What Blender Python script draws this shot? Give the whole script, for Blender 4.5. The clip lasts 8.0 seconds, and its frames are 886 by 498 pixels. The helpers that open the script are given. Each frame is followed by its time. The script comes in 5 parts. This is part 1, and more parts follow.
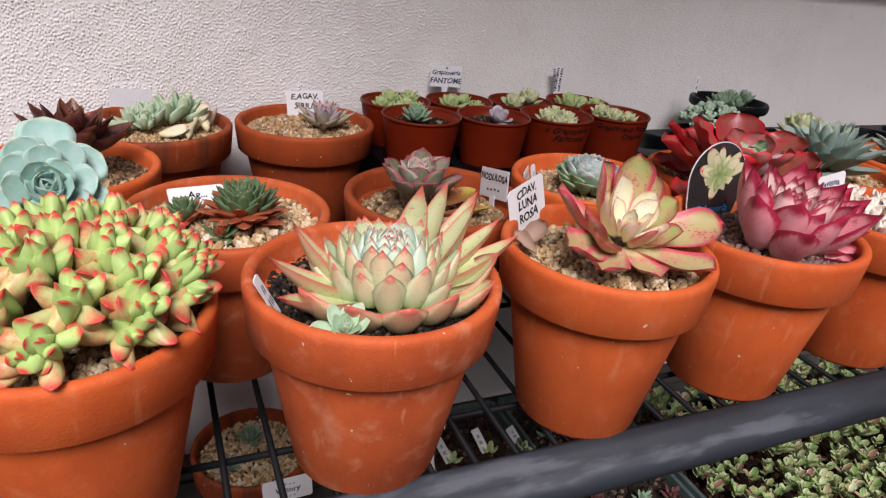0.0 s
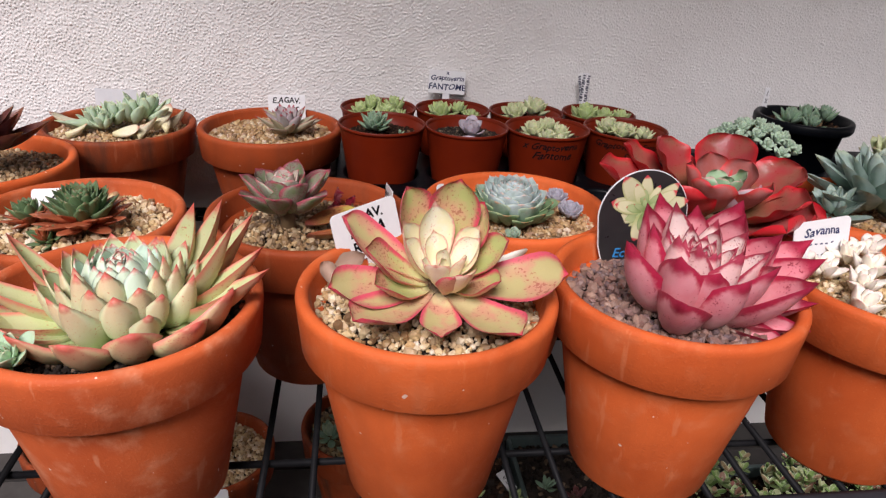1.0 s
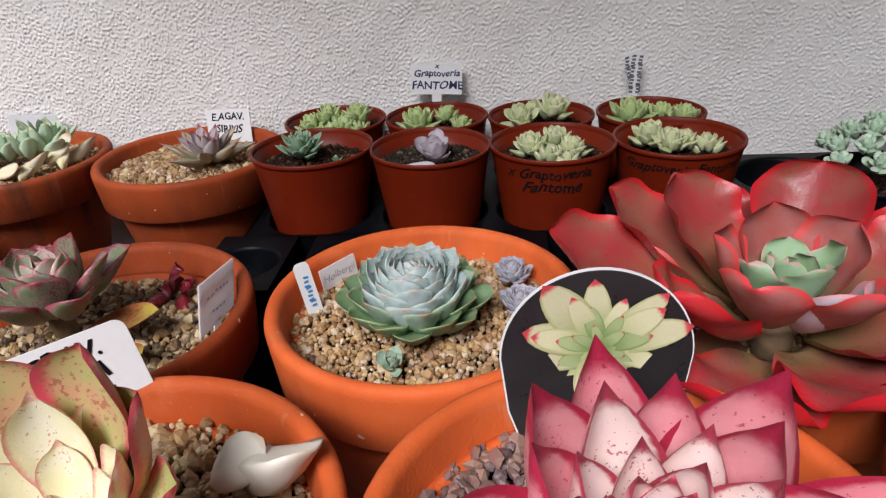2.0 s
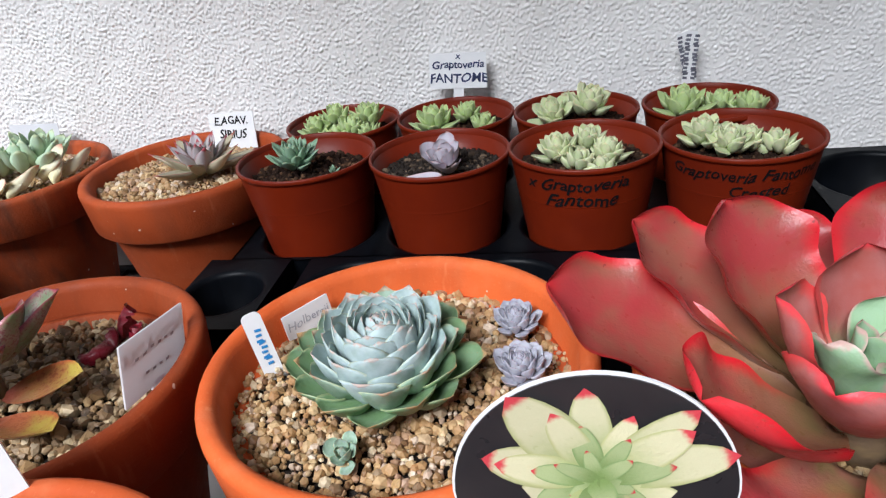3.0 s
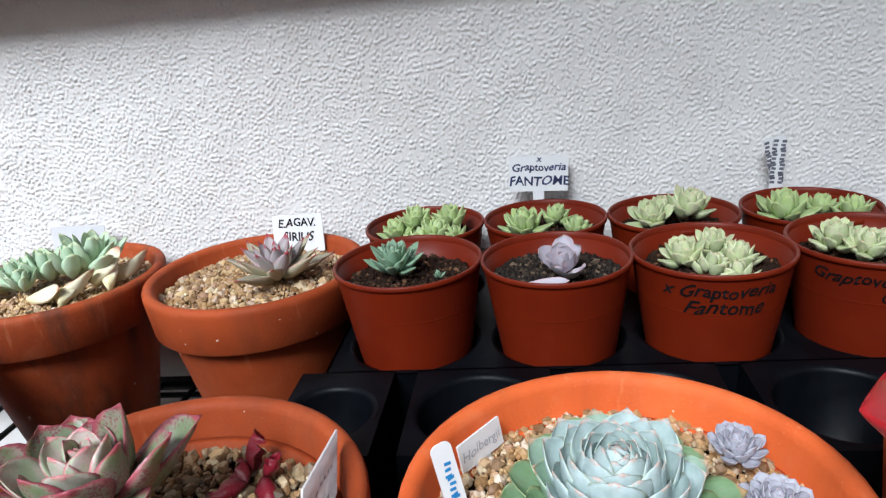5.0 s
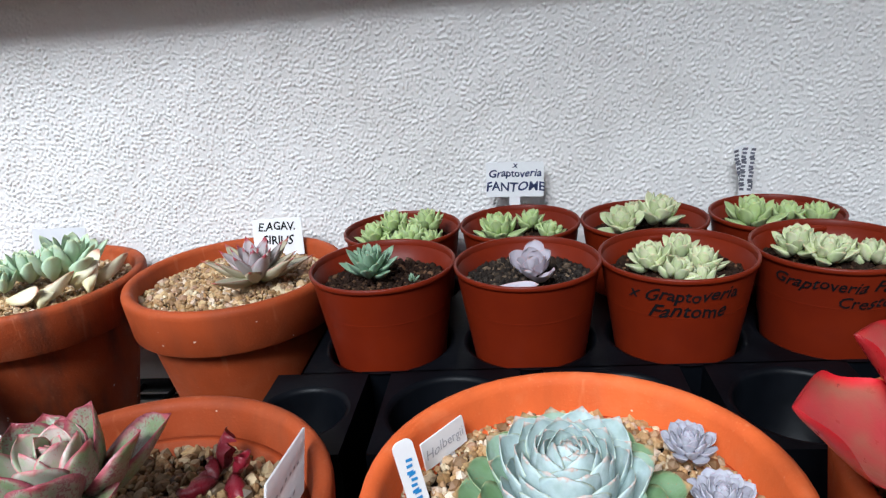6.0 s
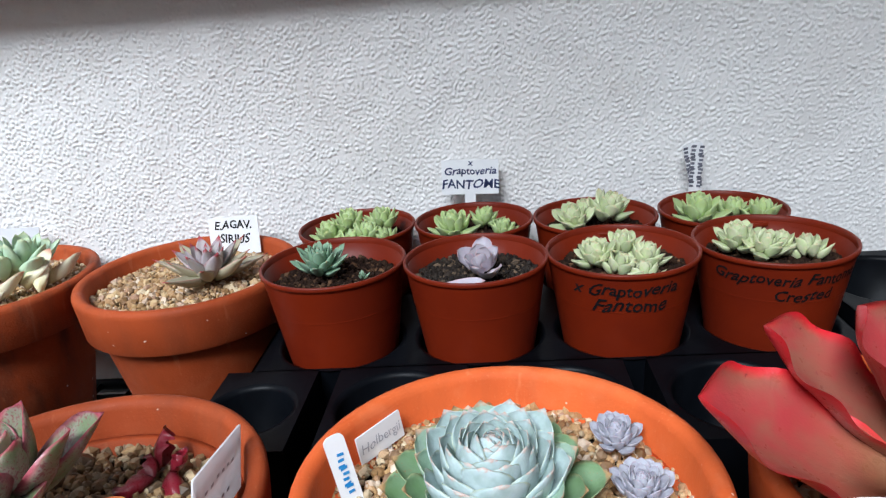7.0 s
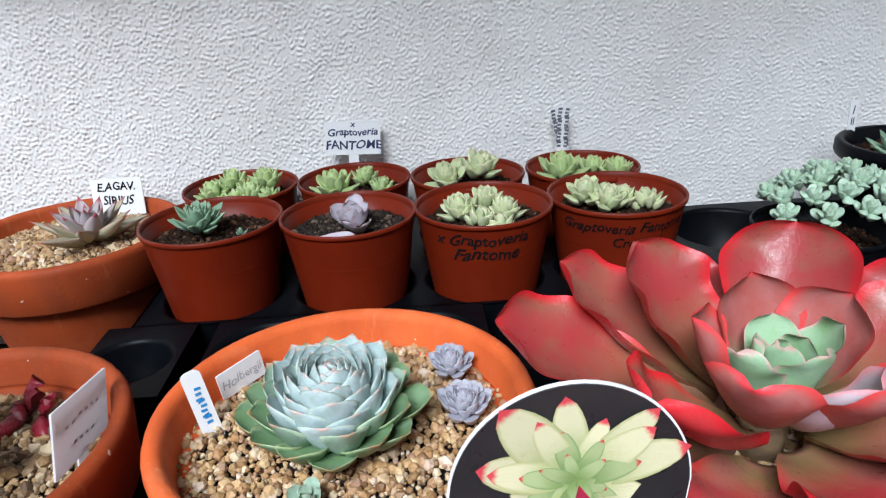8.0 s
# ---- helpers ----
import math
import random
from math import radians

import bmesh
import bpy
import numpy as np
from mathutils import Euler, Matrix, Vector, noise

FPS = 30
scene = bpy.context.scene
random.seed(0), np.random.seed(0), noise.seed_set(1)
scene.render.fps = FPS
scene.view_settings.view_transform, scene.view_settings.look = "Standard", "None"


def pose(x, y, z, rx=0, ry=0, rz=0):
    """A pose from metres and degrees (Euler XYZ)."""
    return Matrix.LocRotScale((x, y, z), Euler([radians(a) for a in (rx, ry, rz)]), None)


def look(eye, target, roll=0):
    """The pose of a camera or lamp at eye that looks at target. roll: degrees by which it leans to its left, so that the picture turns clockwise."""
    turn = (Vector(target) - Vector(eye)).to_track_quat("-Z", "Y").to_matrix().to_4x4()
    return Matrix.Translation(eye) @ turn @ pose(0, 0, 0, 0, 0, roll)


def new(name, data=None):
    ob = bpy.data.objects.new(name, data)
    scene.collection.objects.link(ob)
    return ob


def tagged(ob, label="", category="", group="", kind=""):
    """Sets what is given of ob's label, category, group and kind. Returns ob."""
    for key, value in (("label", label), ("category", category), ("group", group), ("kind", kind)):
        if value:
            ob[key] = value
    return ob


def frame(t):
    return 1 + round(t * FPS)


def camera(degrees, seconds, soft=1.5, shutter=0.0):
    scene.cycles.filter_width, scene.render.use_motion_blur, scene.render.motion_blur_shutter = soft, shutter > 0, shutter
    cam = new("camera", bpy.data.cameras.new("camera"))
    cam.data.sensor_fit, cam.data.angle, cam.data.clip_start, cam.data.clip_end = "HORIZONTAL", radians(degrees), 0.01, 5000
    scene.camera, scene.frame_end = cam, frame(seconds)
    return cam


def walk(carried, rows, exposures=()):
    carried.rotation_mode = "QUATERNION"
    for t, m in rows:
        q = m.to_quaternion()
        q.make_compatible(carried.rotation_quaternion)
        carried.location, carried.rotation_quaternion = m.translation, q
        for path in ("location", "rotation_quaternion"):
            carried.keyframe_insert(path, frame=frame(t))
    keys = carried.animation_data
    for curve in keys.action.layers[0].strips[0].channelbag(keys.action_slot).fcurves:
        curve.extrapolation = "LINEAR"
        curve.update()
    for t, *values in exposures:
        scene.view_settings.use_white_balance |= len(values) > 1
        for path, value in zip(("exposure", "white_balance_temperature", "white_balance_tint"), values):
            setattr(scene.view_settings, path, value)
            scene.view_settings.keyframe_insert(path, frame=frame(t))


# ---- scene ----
cam = camera(67.21, 8.0, soft=1.3)
PATH = [
    (0.0, -0.2798, -0.3346, 1.1155, 64.88, -5.34, -22.47),
    (0.5, -0.1646, -0.3373, 1.121, 64.11, -1.6, -16.28),
    (1.0, -0.0408, -0.3269, 1.119, 64.19, -3.16, -6.82),
    (1.2, -0.02, -0.293, 1.11, 64.06, -0.0, -3.25),
    (1.5, 0.0253, -0.2217, 1.1028, 65.37, 1.69, 2.01),
    (1.7, 0.0668, -0.177, 1.0957, 64.54, 2.69, 2.78),
    (2.8, 0.1655, -0.0476, 1.077, 60.31, 4.24, 7.74),
    (3.0, 0.1432, -0.0477, 1.0746, 61.87, 6.2, 8.54),
    (3.2, 0.121, -0.047, 1.074, 65.57, 6.29, 8.25),
    (3.5, 0.0812, -0.0438, 1.0775, 67.5, 5.55, 8.13),
    (4.0, 0.0566, -0.0356, 1.069, 70.34, 4.86, 7.1),
    (4.5, 0.0535, -0.0309, 1.0721, 70.28, 5.17, 6.33),
    (6.0, 0.0657, -0.0389, 1.076, 70.67, 4.59, 5.11),
    (6.5, 0.0723, -0.0417, 1.0785, 70.48, 4.72, 4.66),
    (7.0, 0.0831, -0.0414, 1.0759, 70.3, 4.35, 3.27),
    (7.5, 0.0978, -0.0436, 1.0711, 69.0, 4.2, 0.76),
    (8.0, 0.1146, -0.069, 1.0781, 66.86, 2.91, -3.22),
]
EXPOSURES = [(0.0, -0.04, 6150, 21), (0.5, 0.08, 6150, 21), (1.0, 0.08, 6150, 20), (1.5, 0.02, 6100, 19), (1.7, 0.02, 6050, 17), (2.8, 0.46, 5600, 10), (4.5, 0.57, 5480, 7), (8.0, 0.58, 5380, 7)]
walk(cam, [(row[0], pose(*row[1:])) for row in PATH], EXPOSURES)
SUN, SUN_UP, SUN_AZ, SKY, EAVE = 5.0, 50.0, 200.0, 0.026, 1.130

# ---- light ----
world = bpy.data.worlds.new("sky")
scene.world = world
world.use_nodes = True
wn = world.node_tree
sky = wn.nodes.new("ShaderNodeTexSky")
sky.sky_type = "NISHITA"
sky.sun_disc = False
sky.sun_elevation = radians(SUN_UP)
sky.sun_rotation = radians(SUN_AZ)
sky.dust_density = 6.0
sky.air_density = 1.0
sky.ozone_density = 1.0
wn.links.new(sky.outputs[0], wn.nodes["Background"].inputs[0])
wn.nodes["Background"].inputs[1].default_value = SKY
sun_data = bpy.data.lights.new("sun", "SUN")
sun_data.energy = SUN
sun_data.angle = radians(27)
sun_data.color = (1.0, 0.95, 0.88)
sun = new("sun", sun_data)
az, up = radians(SUN_AZ), radians(SUN_UP)
SUN_DIR = Vector((math.sin(az) * math.cos(up), math.cos(az) * math.cos(up), math.sin(up)))
sun.matrix_world = look(SUN_DIR * 6, (0, 0, 0))

# ---- materials ----


def nd(nt, kind, ins=(), operation=None, use_clamp=False, interpolation_type=None, data_type=None, blend_type=None):
    n = nt.nodes.new("ShaderNode" + kind)
    if operation:
        n.operation = operation
    if use_clamp:
        n.use_clamp = True
    if interpolation_type:
        n.interpolation_type = interpolation_type
    if data_type:
        n.data_type = data_type
    if blend_type:
        n.blend_type = blend_type
    for key, v in dict(ins).items():
        if isinstance(v, bpy.types.NodeSocket):
            nt.links.new(v, n.inputs[key])
        else:
            n.inputs[key].default_value = v
    return n


def math_node(nt, op, a, b=0.0, clamp=False):
    return nd(nt, "Math", {0: a, 1: b}, operation=op, use_clamp=clamp).outputs[0]


def smooth(nt, x, lo, hi):
    n = nd(nt, "MapRange", {0: x, 1: lo, 2: hi, 3: 0.0, 4: 1.0}, interpolation_type="SMOOTHSTEP")
    return n.outputs[0]


def mix(nt, f, a, b, blend="MIX"):
    n = nd(nt, "Mix", data_type="RGBA", blend_type=blend)
    for s, v in ((n.inputs[0], f), (n.inputs[6], a), (n.inputs[7], b)):
        if isinstance(v, bpy.types.NodeSocket):
            nt.links.new(v, s)
        else:
            s.default_value = (*v, 1) if isinstance(v, tuple) and len(v) == 3 else v
    return n.outputs[2]


def noise_tex(nt, scale, detail=3.0, vec=None, rough=0.55):
    n = nd(nt, "TexNoise", {"Scale": scale, "Detail": detail, "Roughness": rough})
    if vec is not None:
        nt.links.new(vec, n.inputs["Vector"])
    return n.outputs[0]


def start(name, rough=0.6, metal=0.0, spec=0.5):
    m = bpy.data.materials.new(name)
    m.use_nodes = True
    b = m.node_tree.nodes["Principled BSDF"]
    b.inputs["Roughness"].default_value = rough
    b.inputs["Metallic"].default_value = metal
    b.inputs["Specular IOR Level"].default_value = spec
    return m, m.node_tree, b


def bump(nt, b, h, strength, dist=0.001):
    n = nd(nt, "Bump", {"Strength": strength, "Distance": dist, "Height": h})
    nt.links.new(n.outputs[0], b.inputs["Normal"])


def obj_vec(nt):
    """Object space, shifted by a random amount for each object."""
    tc = nd(nt, "TexCoord")
    r = nd(nt, "ObjectInfo").outputs["Random"]
    off = nd(nt, "CombineXYZ", {0: r, 1: math_node(nt, "MULTIPLY", r, 7.3), 2: math_node(nt, "MULTIPLY", r, 3.1)})
    v = nd(nt, "VectorMath", {0: tc.outputs["Object"], 1: off.outputs[0]}, operation="ADD")
    return v.outputs[0], r


def plain(name, a, b2, scale, rough=0.6, bumpy=0.0, dist=0.001, spec=0.5, metal=0.0, fine=300.0):
    m, nt, b = start(name, rough, metal, spec)
    v, r = obj_vec(nt)
    n1, n2 = noise_tex(nt, scale, 4, v), noise_tex(nt, fine, 3, v)
    c = mix(nt, smooth(nt, n1, 0.35, 0.65), a, b2)
    c = mix(nt, math_node(nt, "MULTIPLY", n2, 0.35), c, tuple(x * 0.75 for x in a))
    nt.links.new(c, b.inputs["Base Color"])
    rr = nd(nt, "MapRange", {0: n1, 1: 0.3, 2: 0.7, 3: rough - 0.07, 4: min(1, rough + 0.08)})
    nt.links.new(rr.outputs[0], b.inputs["Roughness"])
    if bumpy:
        bump(nt, b, n2, bumpy, dist)
    return m


def terracotta(name, a, pale, dark, bloom=0.5, stain=0.0):
    m, nt, b = start(name, 0.62, 0, 0.15)
    v, r = obj_vec(nt)
    big, mid, fine = noise_tex(nt, 14, 4, v), noise_tex(nt, 60, 4, v), noise_tex(nt, 700, 2, v)
    sq = nd(nt, "VectorMath", {0: v, 1: (1.0, 1.0, 0.16)}, operation="MULTIPLY").outputs[0]
    runs = noise_tex(nt, 55, 4, sq)
    c = mix(nt, smooth(nt, big, 0.35, 0.7), a, dark)
    c = mix(nt, math_node(nt, "MULTIPLY", smooth(nt, mid, 0.5, 0.78), bloom), c, pale)
    c = mix(nt, math_node(nt, "MULTIPLY", smooth(nt, runs, 0.42, 0.7), stain), c, (0.09, 0.035, 0.02))
    c = mix(nt, math_node(nt, "MULTIPLY", smooth(nt, fine, 0.62, 0.74), 0.2), c, pale)
    c = mix(nt, math_node(nt, "MULTIPLY", smooth(nt, noise_tex(nt, 190, 1, v), 0.775, 0.80), 0.75), c, (0.80, 0.62, 0.50))
    scrape = noise_tex(nt, 120, 3, nd(nt, "VectorMath", {0: v, 1: (1.0, 1.0, 0.10)}, operation="MULTIPLY").outputs[0])
    c = mix(nt, math_node(nt, "MULTIPLY", smooth(nt, scrape, 0.64, 0.72), 0.22 + bloom * 0.3), c, pale)
    hsv = nd(nt, "HueSaturation", {"Hue": 0.5, "Saturation": 1.0, "Value": math_node(nt, "ADD", 0.9, math_node(nt, "MULTIPLY", r, 0.2)), "Color": c})
    nt.links.new(hsv.outputs[0], b.inputs["Base Color"])
    rr = nd(nt, "MapRange", {0: mid, 1: 0.3, 2: 0.7, 3: 0.5, 4: 0.75})
    nt.links.new(rr.outputs[0], b.inputs["Roughness"])
    bump(nt, b, math_node(nt, "ADD", fine, math_node(nt, "MULTIPLY", mid, 0.6)), 0.35, 0.0006)
    return m


def leaf_mat(name, base, mid, tip=None, margin=None, m0=0.8, m1=0.97, t0=0.85, t1=1.0, speck=None, speck_at=0.68, rough=0.42, base_at=0.5, vary=0.2, sss=0.04, blush=None, bloom=0.0, back=None):
    """A leaf: base colour to mid colour along it, a coloured margin and tip, specks, a blush in patches, a powdery bloom and a coloured underside."""
    m, nt, b = start(name, rough, 0, 0.3)
    uv = nd(nt, "SeparateXYZ", {0: nd(nt, "TexCoord").outputs["UV"]})
    v, r = obj_vec(nt)
    n1, n2, n3 = noise_tex(nt, 3.5, 3, v), noise_tex(nt, 16, 4, v), noise_tex(nt, 70, 2, v)
    edge = math_node(nt, "ABSOLUTE", math_node(nt, "SUBTRACT", math_node(nt, "MULTIPLY", uv.outputs[1], 2.0), 1.0))
    along = uv.outputs[0]
    wob = math_node(nt, "MULTIPLY", math_node(nt, "SUBTRACT", n2, 0.5), 0.16)
    c = mix(nt, smooth(nt, math_node(nt, "ADD", along, wob), 0.05, base_at), base, mid)
    if blush:
        c = mix(nt, math_node(nt, "MULTIPLY", smooth(nt, math_node(nt, "ADD", n1, math_node(nt, "MULTIPLY", r, 0.12)), 0.45, 0.72), 0.75), c, blush)
    if bloom:
        c = mix(nt, math_node(nt, "MULTIPLY", smooth(nt, n1, 0.3, 0.7), bloom), c, (0.62, 0.70, 0.72))
    if back:
        under = nt.nodes.new("ShaderNodeUVMap")
        under.uv_map = "Side"
        f = math_node(nt, "MULTIPLY", nd(nt, "SeparateXYZ", {0: under.outputs[0]}).outputs[0], smooth(nt, math_node(nt, "ADD", along, wob), 0.3, 1.0))
        c = mix(nt, math_node(nt, "MULTIPLY", f, 0.9), c, back)
    if margin:
        f = math_node(nt, "MULTIPLY", smooth(nt, math_node(nt, "ADD", edge, wob), m0, m1), smooth(nt, along, 0.1, 0.45))
        c = mix(nt, f, c, margin)
    if tip:
        c = mix(nt, smooth(nt, math_node(nt, "ADD", along, math_node(nt, "MULTIPLY", wob, 0.5)), t0, t1), c, tip)
    if speck:
        c = mix(nt, math_node(nt, "MULTIPLY", smooth(nt, math_node(nt, "ADD", noise_tex(nt, 34, 3, v), math_node(nt, "MULTIPLY", math_node(nt, "SUBTRACT", n1, 0.5), 0.5)), speck_at - 0.02, speck_at + 0.03), 0.8), c, speck)
    c = mix(nt, math_node(nt, "MULTIPLY", n3, 0.18), c, tuple(x * 0.6 for x in mid))
    hsv = nd(nt, "HueSaturation", {"Hue": 0.5, "Saturation": 1.0, "Value": math_node(nt, "ADD", 1.0 - vary / 2, math_node(nt, "MULTIPLY", r, vary)), "Color": c})
    nt.links.new(hsv.outputs[0], b.inputs["Base Color"])
    b.inputs["Subsurface Weight"].default_value = sss
    b.inputs["Subsurface Radius"].default_value = (0.004, 0.003, 0.001)
    b.inputs["Subsurface Scale"].default_value = 1.0
    rr = nd(nt, "MapRange", {0: n2, 1: 0.3, 2: 0.7, 3: rough - 0.08, 4: rough + 0.12})
    nt.links.new(rr.outputs[0], b.inputs["Roughness"])
    bump(nt, b, math_node(nt, "ADD", n2, math_node(nt, "MULTIPLY", n3, 0.4)), 0.25, 0.0007)
    return m


def gravel_mat(name, cols, rough=0.53, dirt=(0.25, 0.13, 0.06), spec=0.5):
    m, nt, b = start(name, rough, 0, spec)
    isl = nd(nt, "NewGeometry").outputs["Random Per Island"]
    ramp = nd(nt, "ValToRGB", {0: isl})
    el = ramp.color_ramp.elements
    while len(el) < len(cols):
        el.new(0.5)
    for i, c in enumerate(cols):
        el[i].position = i / (len(cols) - 1)
        el[i].color = (*c, 1)
    v, r = obj_vec(nt)
    n1, n2 = noise_tex(nt, 350, 4, v), noise_tex(nt, 1500, 2, v)
    c = mix(nt, math_node(nt, "MULTIPLY", smooth(nt, n1, 0.4, 0.7), 0.5), ramp.outputs[0], mix(nt, 0.5, ramp.outputs[0], dirt))
    nt.links.new(c, b.inputs["Base Color"])
    bump(nt, b, math_node(nt, "ADD", n1, n2), 0.4, 0.0006)
    return m


TERRA = terracotta("terracotta", (0.62, 0.122, 0.028), (0.66, 0.24, 0.11), (0.49, 0.084, 0.018), 0.30, 0.12)
TERRA_OLD = terracotta("terracotta_aged", (0.56, 0.115, 0.032), (0.66, 0.29, 0.16), (0.42, 0.078, 0.022), 0.6, 0.15)
# two darker terracottas: part of the pots' shade is in their base colours
TERRA_STAINED_SHADED = terracotta("terracotta_stained_shaded", (0.33, 0.062, 0.016), (0.46, 0.17, 0.08), (0.20, 0.036, 0.010), 0.22, 0.85)
TERRA_SHADED = terracotta("terracotta_shaded", (0.33, 0.060, 0.015), (0.42, 0.14, 0.06), (0.25, 0.043, 0.010), 0.16, 0.25)
RED_PLASTIC = plain("red_brown_plastic", (0.155, 0.0148, 0.0027), (0.128, 0.0112, 0.0022), 30, 0.40, 0.12, 0.0004, spec=0.22)
BLACK_PLASTIC = plain("black_plastic", (0.0018, 0.0023, 0.0034), (0.003, 0.0037, 0.0055), 40, 0.40, 0.15, 0.0005, spec=0.10)
TRAY_GREEN = plain("grey_green_plastic", (0.07, 0.10, 0.095), (0.10, 0.13, 0.125), 25, 0.45, 0.1, 0.0005)
WIRE = plain("black_wire", (0.006, 0.006, 0.007), (0.010, 0.010, 0.011), 60, 0.5, spec=0.06)
CARD = plain("white_plastic_card", (0.94, 0.94, 0.95), (0.91, 0.91, 0.92), 50, 0.4, spec=0.4)
nt = CARD.node_tree
thin = nd(nt, "MixShader", {0: 0.15, 1: nt.nodes["Principled BSDF"].outputs[0], 2: nd(nt, "BsdfTranslucent", {"Color": (0.8, 0.8, 0.82, 1)}).outputs[0]})
nt.links.new(thin.outputs[0], nt.nodes["Material Output"].inputs[0])
CARD_THIN = plain("thin_white_plastic_card", (0.94, 0.94, 0.95), (0.91, 0.91, 0.92), 50, 0.4, spec=0.4)
nt = CARD_THIN.node_tree
thin = nd(nt, "MixShader", {0: 0.5, 1: nt.nodes["Principled BSDF"].outputs[0], 2: nd(nt, "BsdfTranslucent", {"Color": (0.9, 0.9, 0.92, 1)}).outputs[0]})
nt.links.new(thin.outputs[0], nt.nodes["Material Output"].inputs[0])
CARD_CLEAR = plain("translucent_plastic_card", (0.70, 0.71, 0.74), (0.64, 0.65, 0.68), 50, 0.35)
CARD_DARK = plain("dark_printed_card", (0.022, 0.02, 0.022), (0.03, 0.027, 0.028), 50, 0.3)
INK = plain("black_ink", (0.006, 0.006, 0.007), (0.010, 0.010, 0.012), 80, 0.6, spec=0.1)
INK_BLUE = plain("blue_black_ink", (0.02, 0.03, 0.09), (0.03, 0.04, 0.14), 80, 0.5)
INK_SKY = plain("sky_blue_ink", (0.03, 0.22, 0.55), (0.05, 0.28, 0.6), 80, 0.5)
INK_GREY = plain("faded_grey_ink", (0.42, 0.42, 0.47), (0.54, 0.54, 0.58), 80, 0.6)
INK_PENCIL = plain("pencil_grey_ink", (0.10, 0.10, 0.13), (0.18, 0.18, 0.22), 80, 0.6)
STEM = plain("stem", (0.20, 0.13, 0.06), (0.14, 0.09, 0.05), 120, 0.7, 0.4)
GRAVEL = gravel_mat("tan_gravel", [(0.13, 0.062, 0.022), (0.44, 0.28, 0.12), (0.26, 0.14, 0.05), (0.60, 0.44, 0.23), (0.36, 0.19, 0.07), (0.70, 0.58, 0.38), (0.16, 0.085, 0.035), (0.50, 0.32, 0.14), (0.34, 0.20, 0.12), (0.72, 0.60, 0.46)])
GRAVEL_PALE = gravel_mat("pale_gravel", [(0.46, 0.32, 0.14), (0.66, 0.53, 0.30), (0.32, 0.18, 0.07), (0.76, 0.66, 0.46), (0.48, 0.31, 0.14), (0.15, 0.08, 0.035), (0.62, 0.45, 0.22), (0.70, 0.62, 0.50)])
GRAVEL_PINK = gravel_mat("lava_gravel", [(0.11, 0.065, 0.058), (0.24, 0.125, 0.10), (0.16, 0.10, 0.095), (0.32, 0.20, 0.15), (0.10, 0.065, 0.07), (0.20, 0.14, 0.14)])
GRAVEL_DARK = gravel_mat("dark_grit", [(0.010, 0.008, 0.007), (0.022, 0.016, 0.012), (0.014, 0.010, 0.008), (0.028, 0.020, 0.014), (0.012, 0.009, 0.008), (0.20, 0.14, 0.09)], 0.7, (0.02, 0.013, 0.010), 0.2)
GRAVEL_MIX = gravel_mat("mixed_grit", [(0.045, 0.026, 0.013), (0.42, 0.28, 0.13), (0.15, 0.085, 0.04), (0.56, 0.44, 0.26), (0.07, 0.04, 0.02), (0.34, 0.21, 0.09), (0.03, 0.018, 0.01)])
PEAT = gravel_mat("brown_compost", [(0.012, 0.006, 0.004), (0.022, 0.011, 0.007), (0.016, 0.008, 0.006), (0.034, 0.018, 0.010), (0.014, 0.008, 0.005), (0.16, 0.085, 0.045)], 0.85, (0.03, 0.016, 0.010), 0.12)
SOIL = plain("damp_soil", (0.02, 0.013, 0.009), (0.035, 0.022, 0.015), 90, 0.9, 0.8, 0.003)

# ---- mesh tools ----


def part(name, me, material, parent=None, label="", m=None):
    if isinstance(me, bmesh.types.BMesh):
        bm, me = me, bpy.data.meshes.new(name)
        bm.to_mesh(me)
        bm.free()
    if material is not None and not me.materials:
        me.materials.append(material)
    ob = new(name, me)
    ob.parent = parent
    if m is not None:
        ob.matrix_basis = m
    if label:
        ob["label"] = label
    return ob


def holder(name, m, label, category, group="", kind=""):
    ob = new(name)
    ob.empty_display_size = 0.02
    ob.matrix_basis = m
    return tagged(ob, label, category, group, kind)


def mesh(name, verts, faces, material=None, flat=False, uv=None):
    me = bpy.data.meshes.new(name)
    me.from_pydata([tuple(map(float, v)) for v in verts], [], faces)
    if not flat:
        me.polygons.foreach_set("use_smooth", [True] * len(me.polygons))
    if uv is not None:
        layer = me.uv_layers.new(name="UVMap")
        idx = np.empty(len(me.loops), dtype=np.int32)
        me.loops.foreach_get("vertex_index", idx)
        layer.data.foreach_set("uv", np.asarray(uv, dtype=np.float32)[idx].ravel())
    if material is not None:
        me.materials.append(material)
    me.update()
    return me


def lathe(name, profile, material, seg=56, sharp=False):
    """Turn an open profile of (r, z) about the z axis; r 0 closes the end, a point given twice makes a crease."""
    verts, faces, rings = [], [], []
    for r, z in profile:
        if r < 1e-6:
            rings.append([len(verts)])
            verts.append((0, 0, z))
        else:
            rings.append(list(range(len(verts), len(verts) + seg)))
            verts += [(r * math.cos(2 * math.pi * k / seg), r * math.sin(2 * math.pi * k / seg), z) for k in range(seg)]
    for i, (a, b) in enumerate(zip(rings, rings[1:])):
        if profile[i] == profile[i + 1]:
            continue
        for k in range(seg):
            k2 = (k + 1) % seg
            if len(a) == 1:
                faces.append((a[0], b[k2], b[k]))
            elif len(b) == 1:
                faces.append((a[k], a[k2], b[0]))
            else:
                faces.append((a[k], a[k2], b[k2], b[k]))
    return mesh(name, verts, faces, material, sharp)


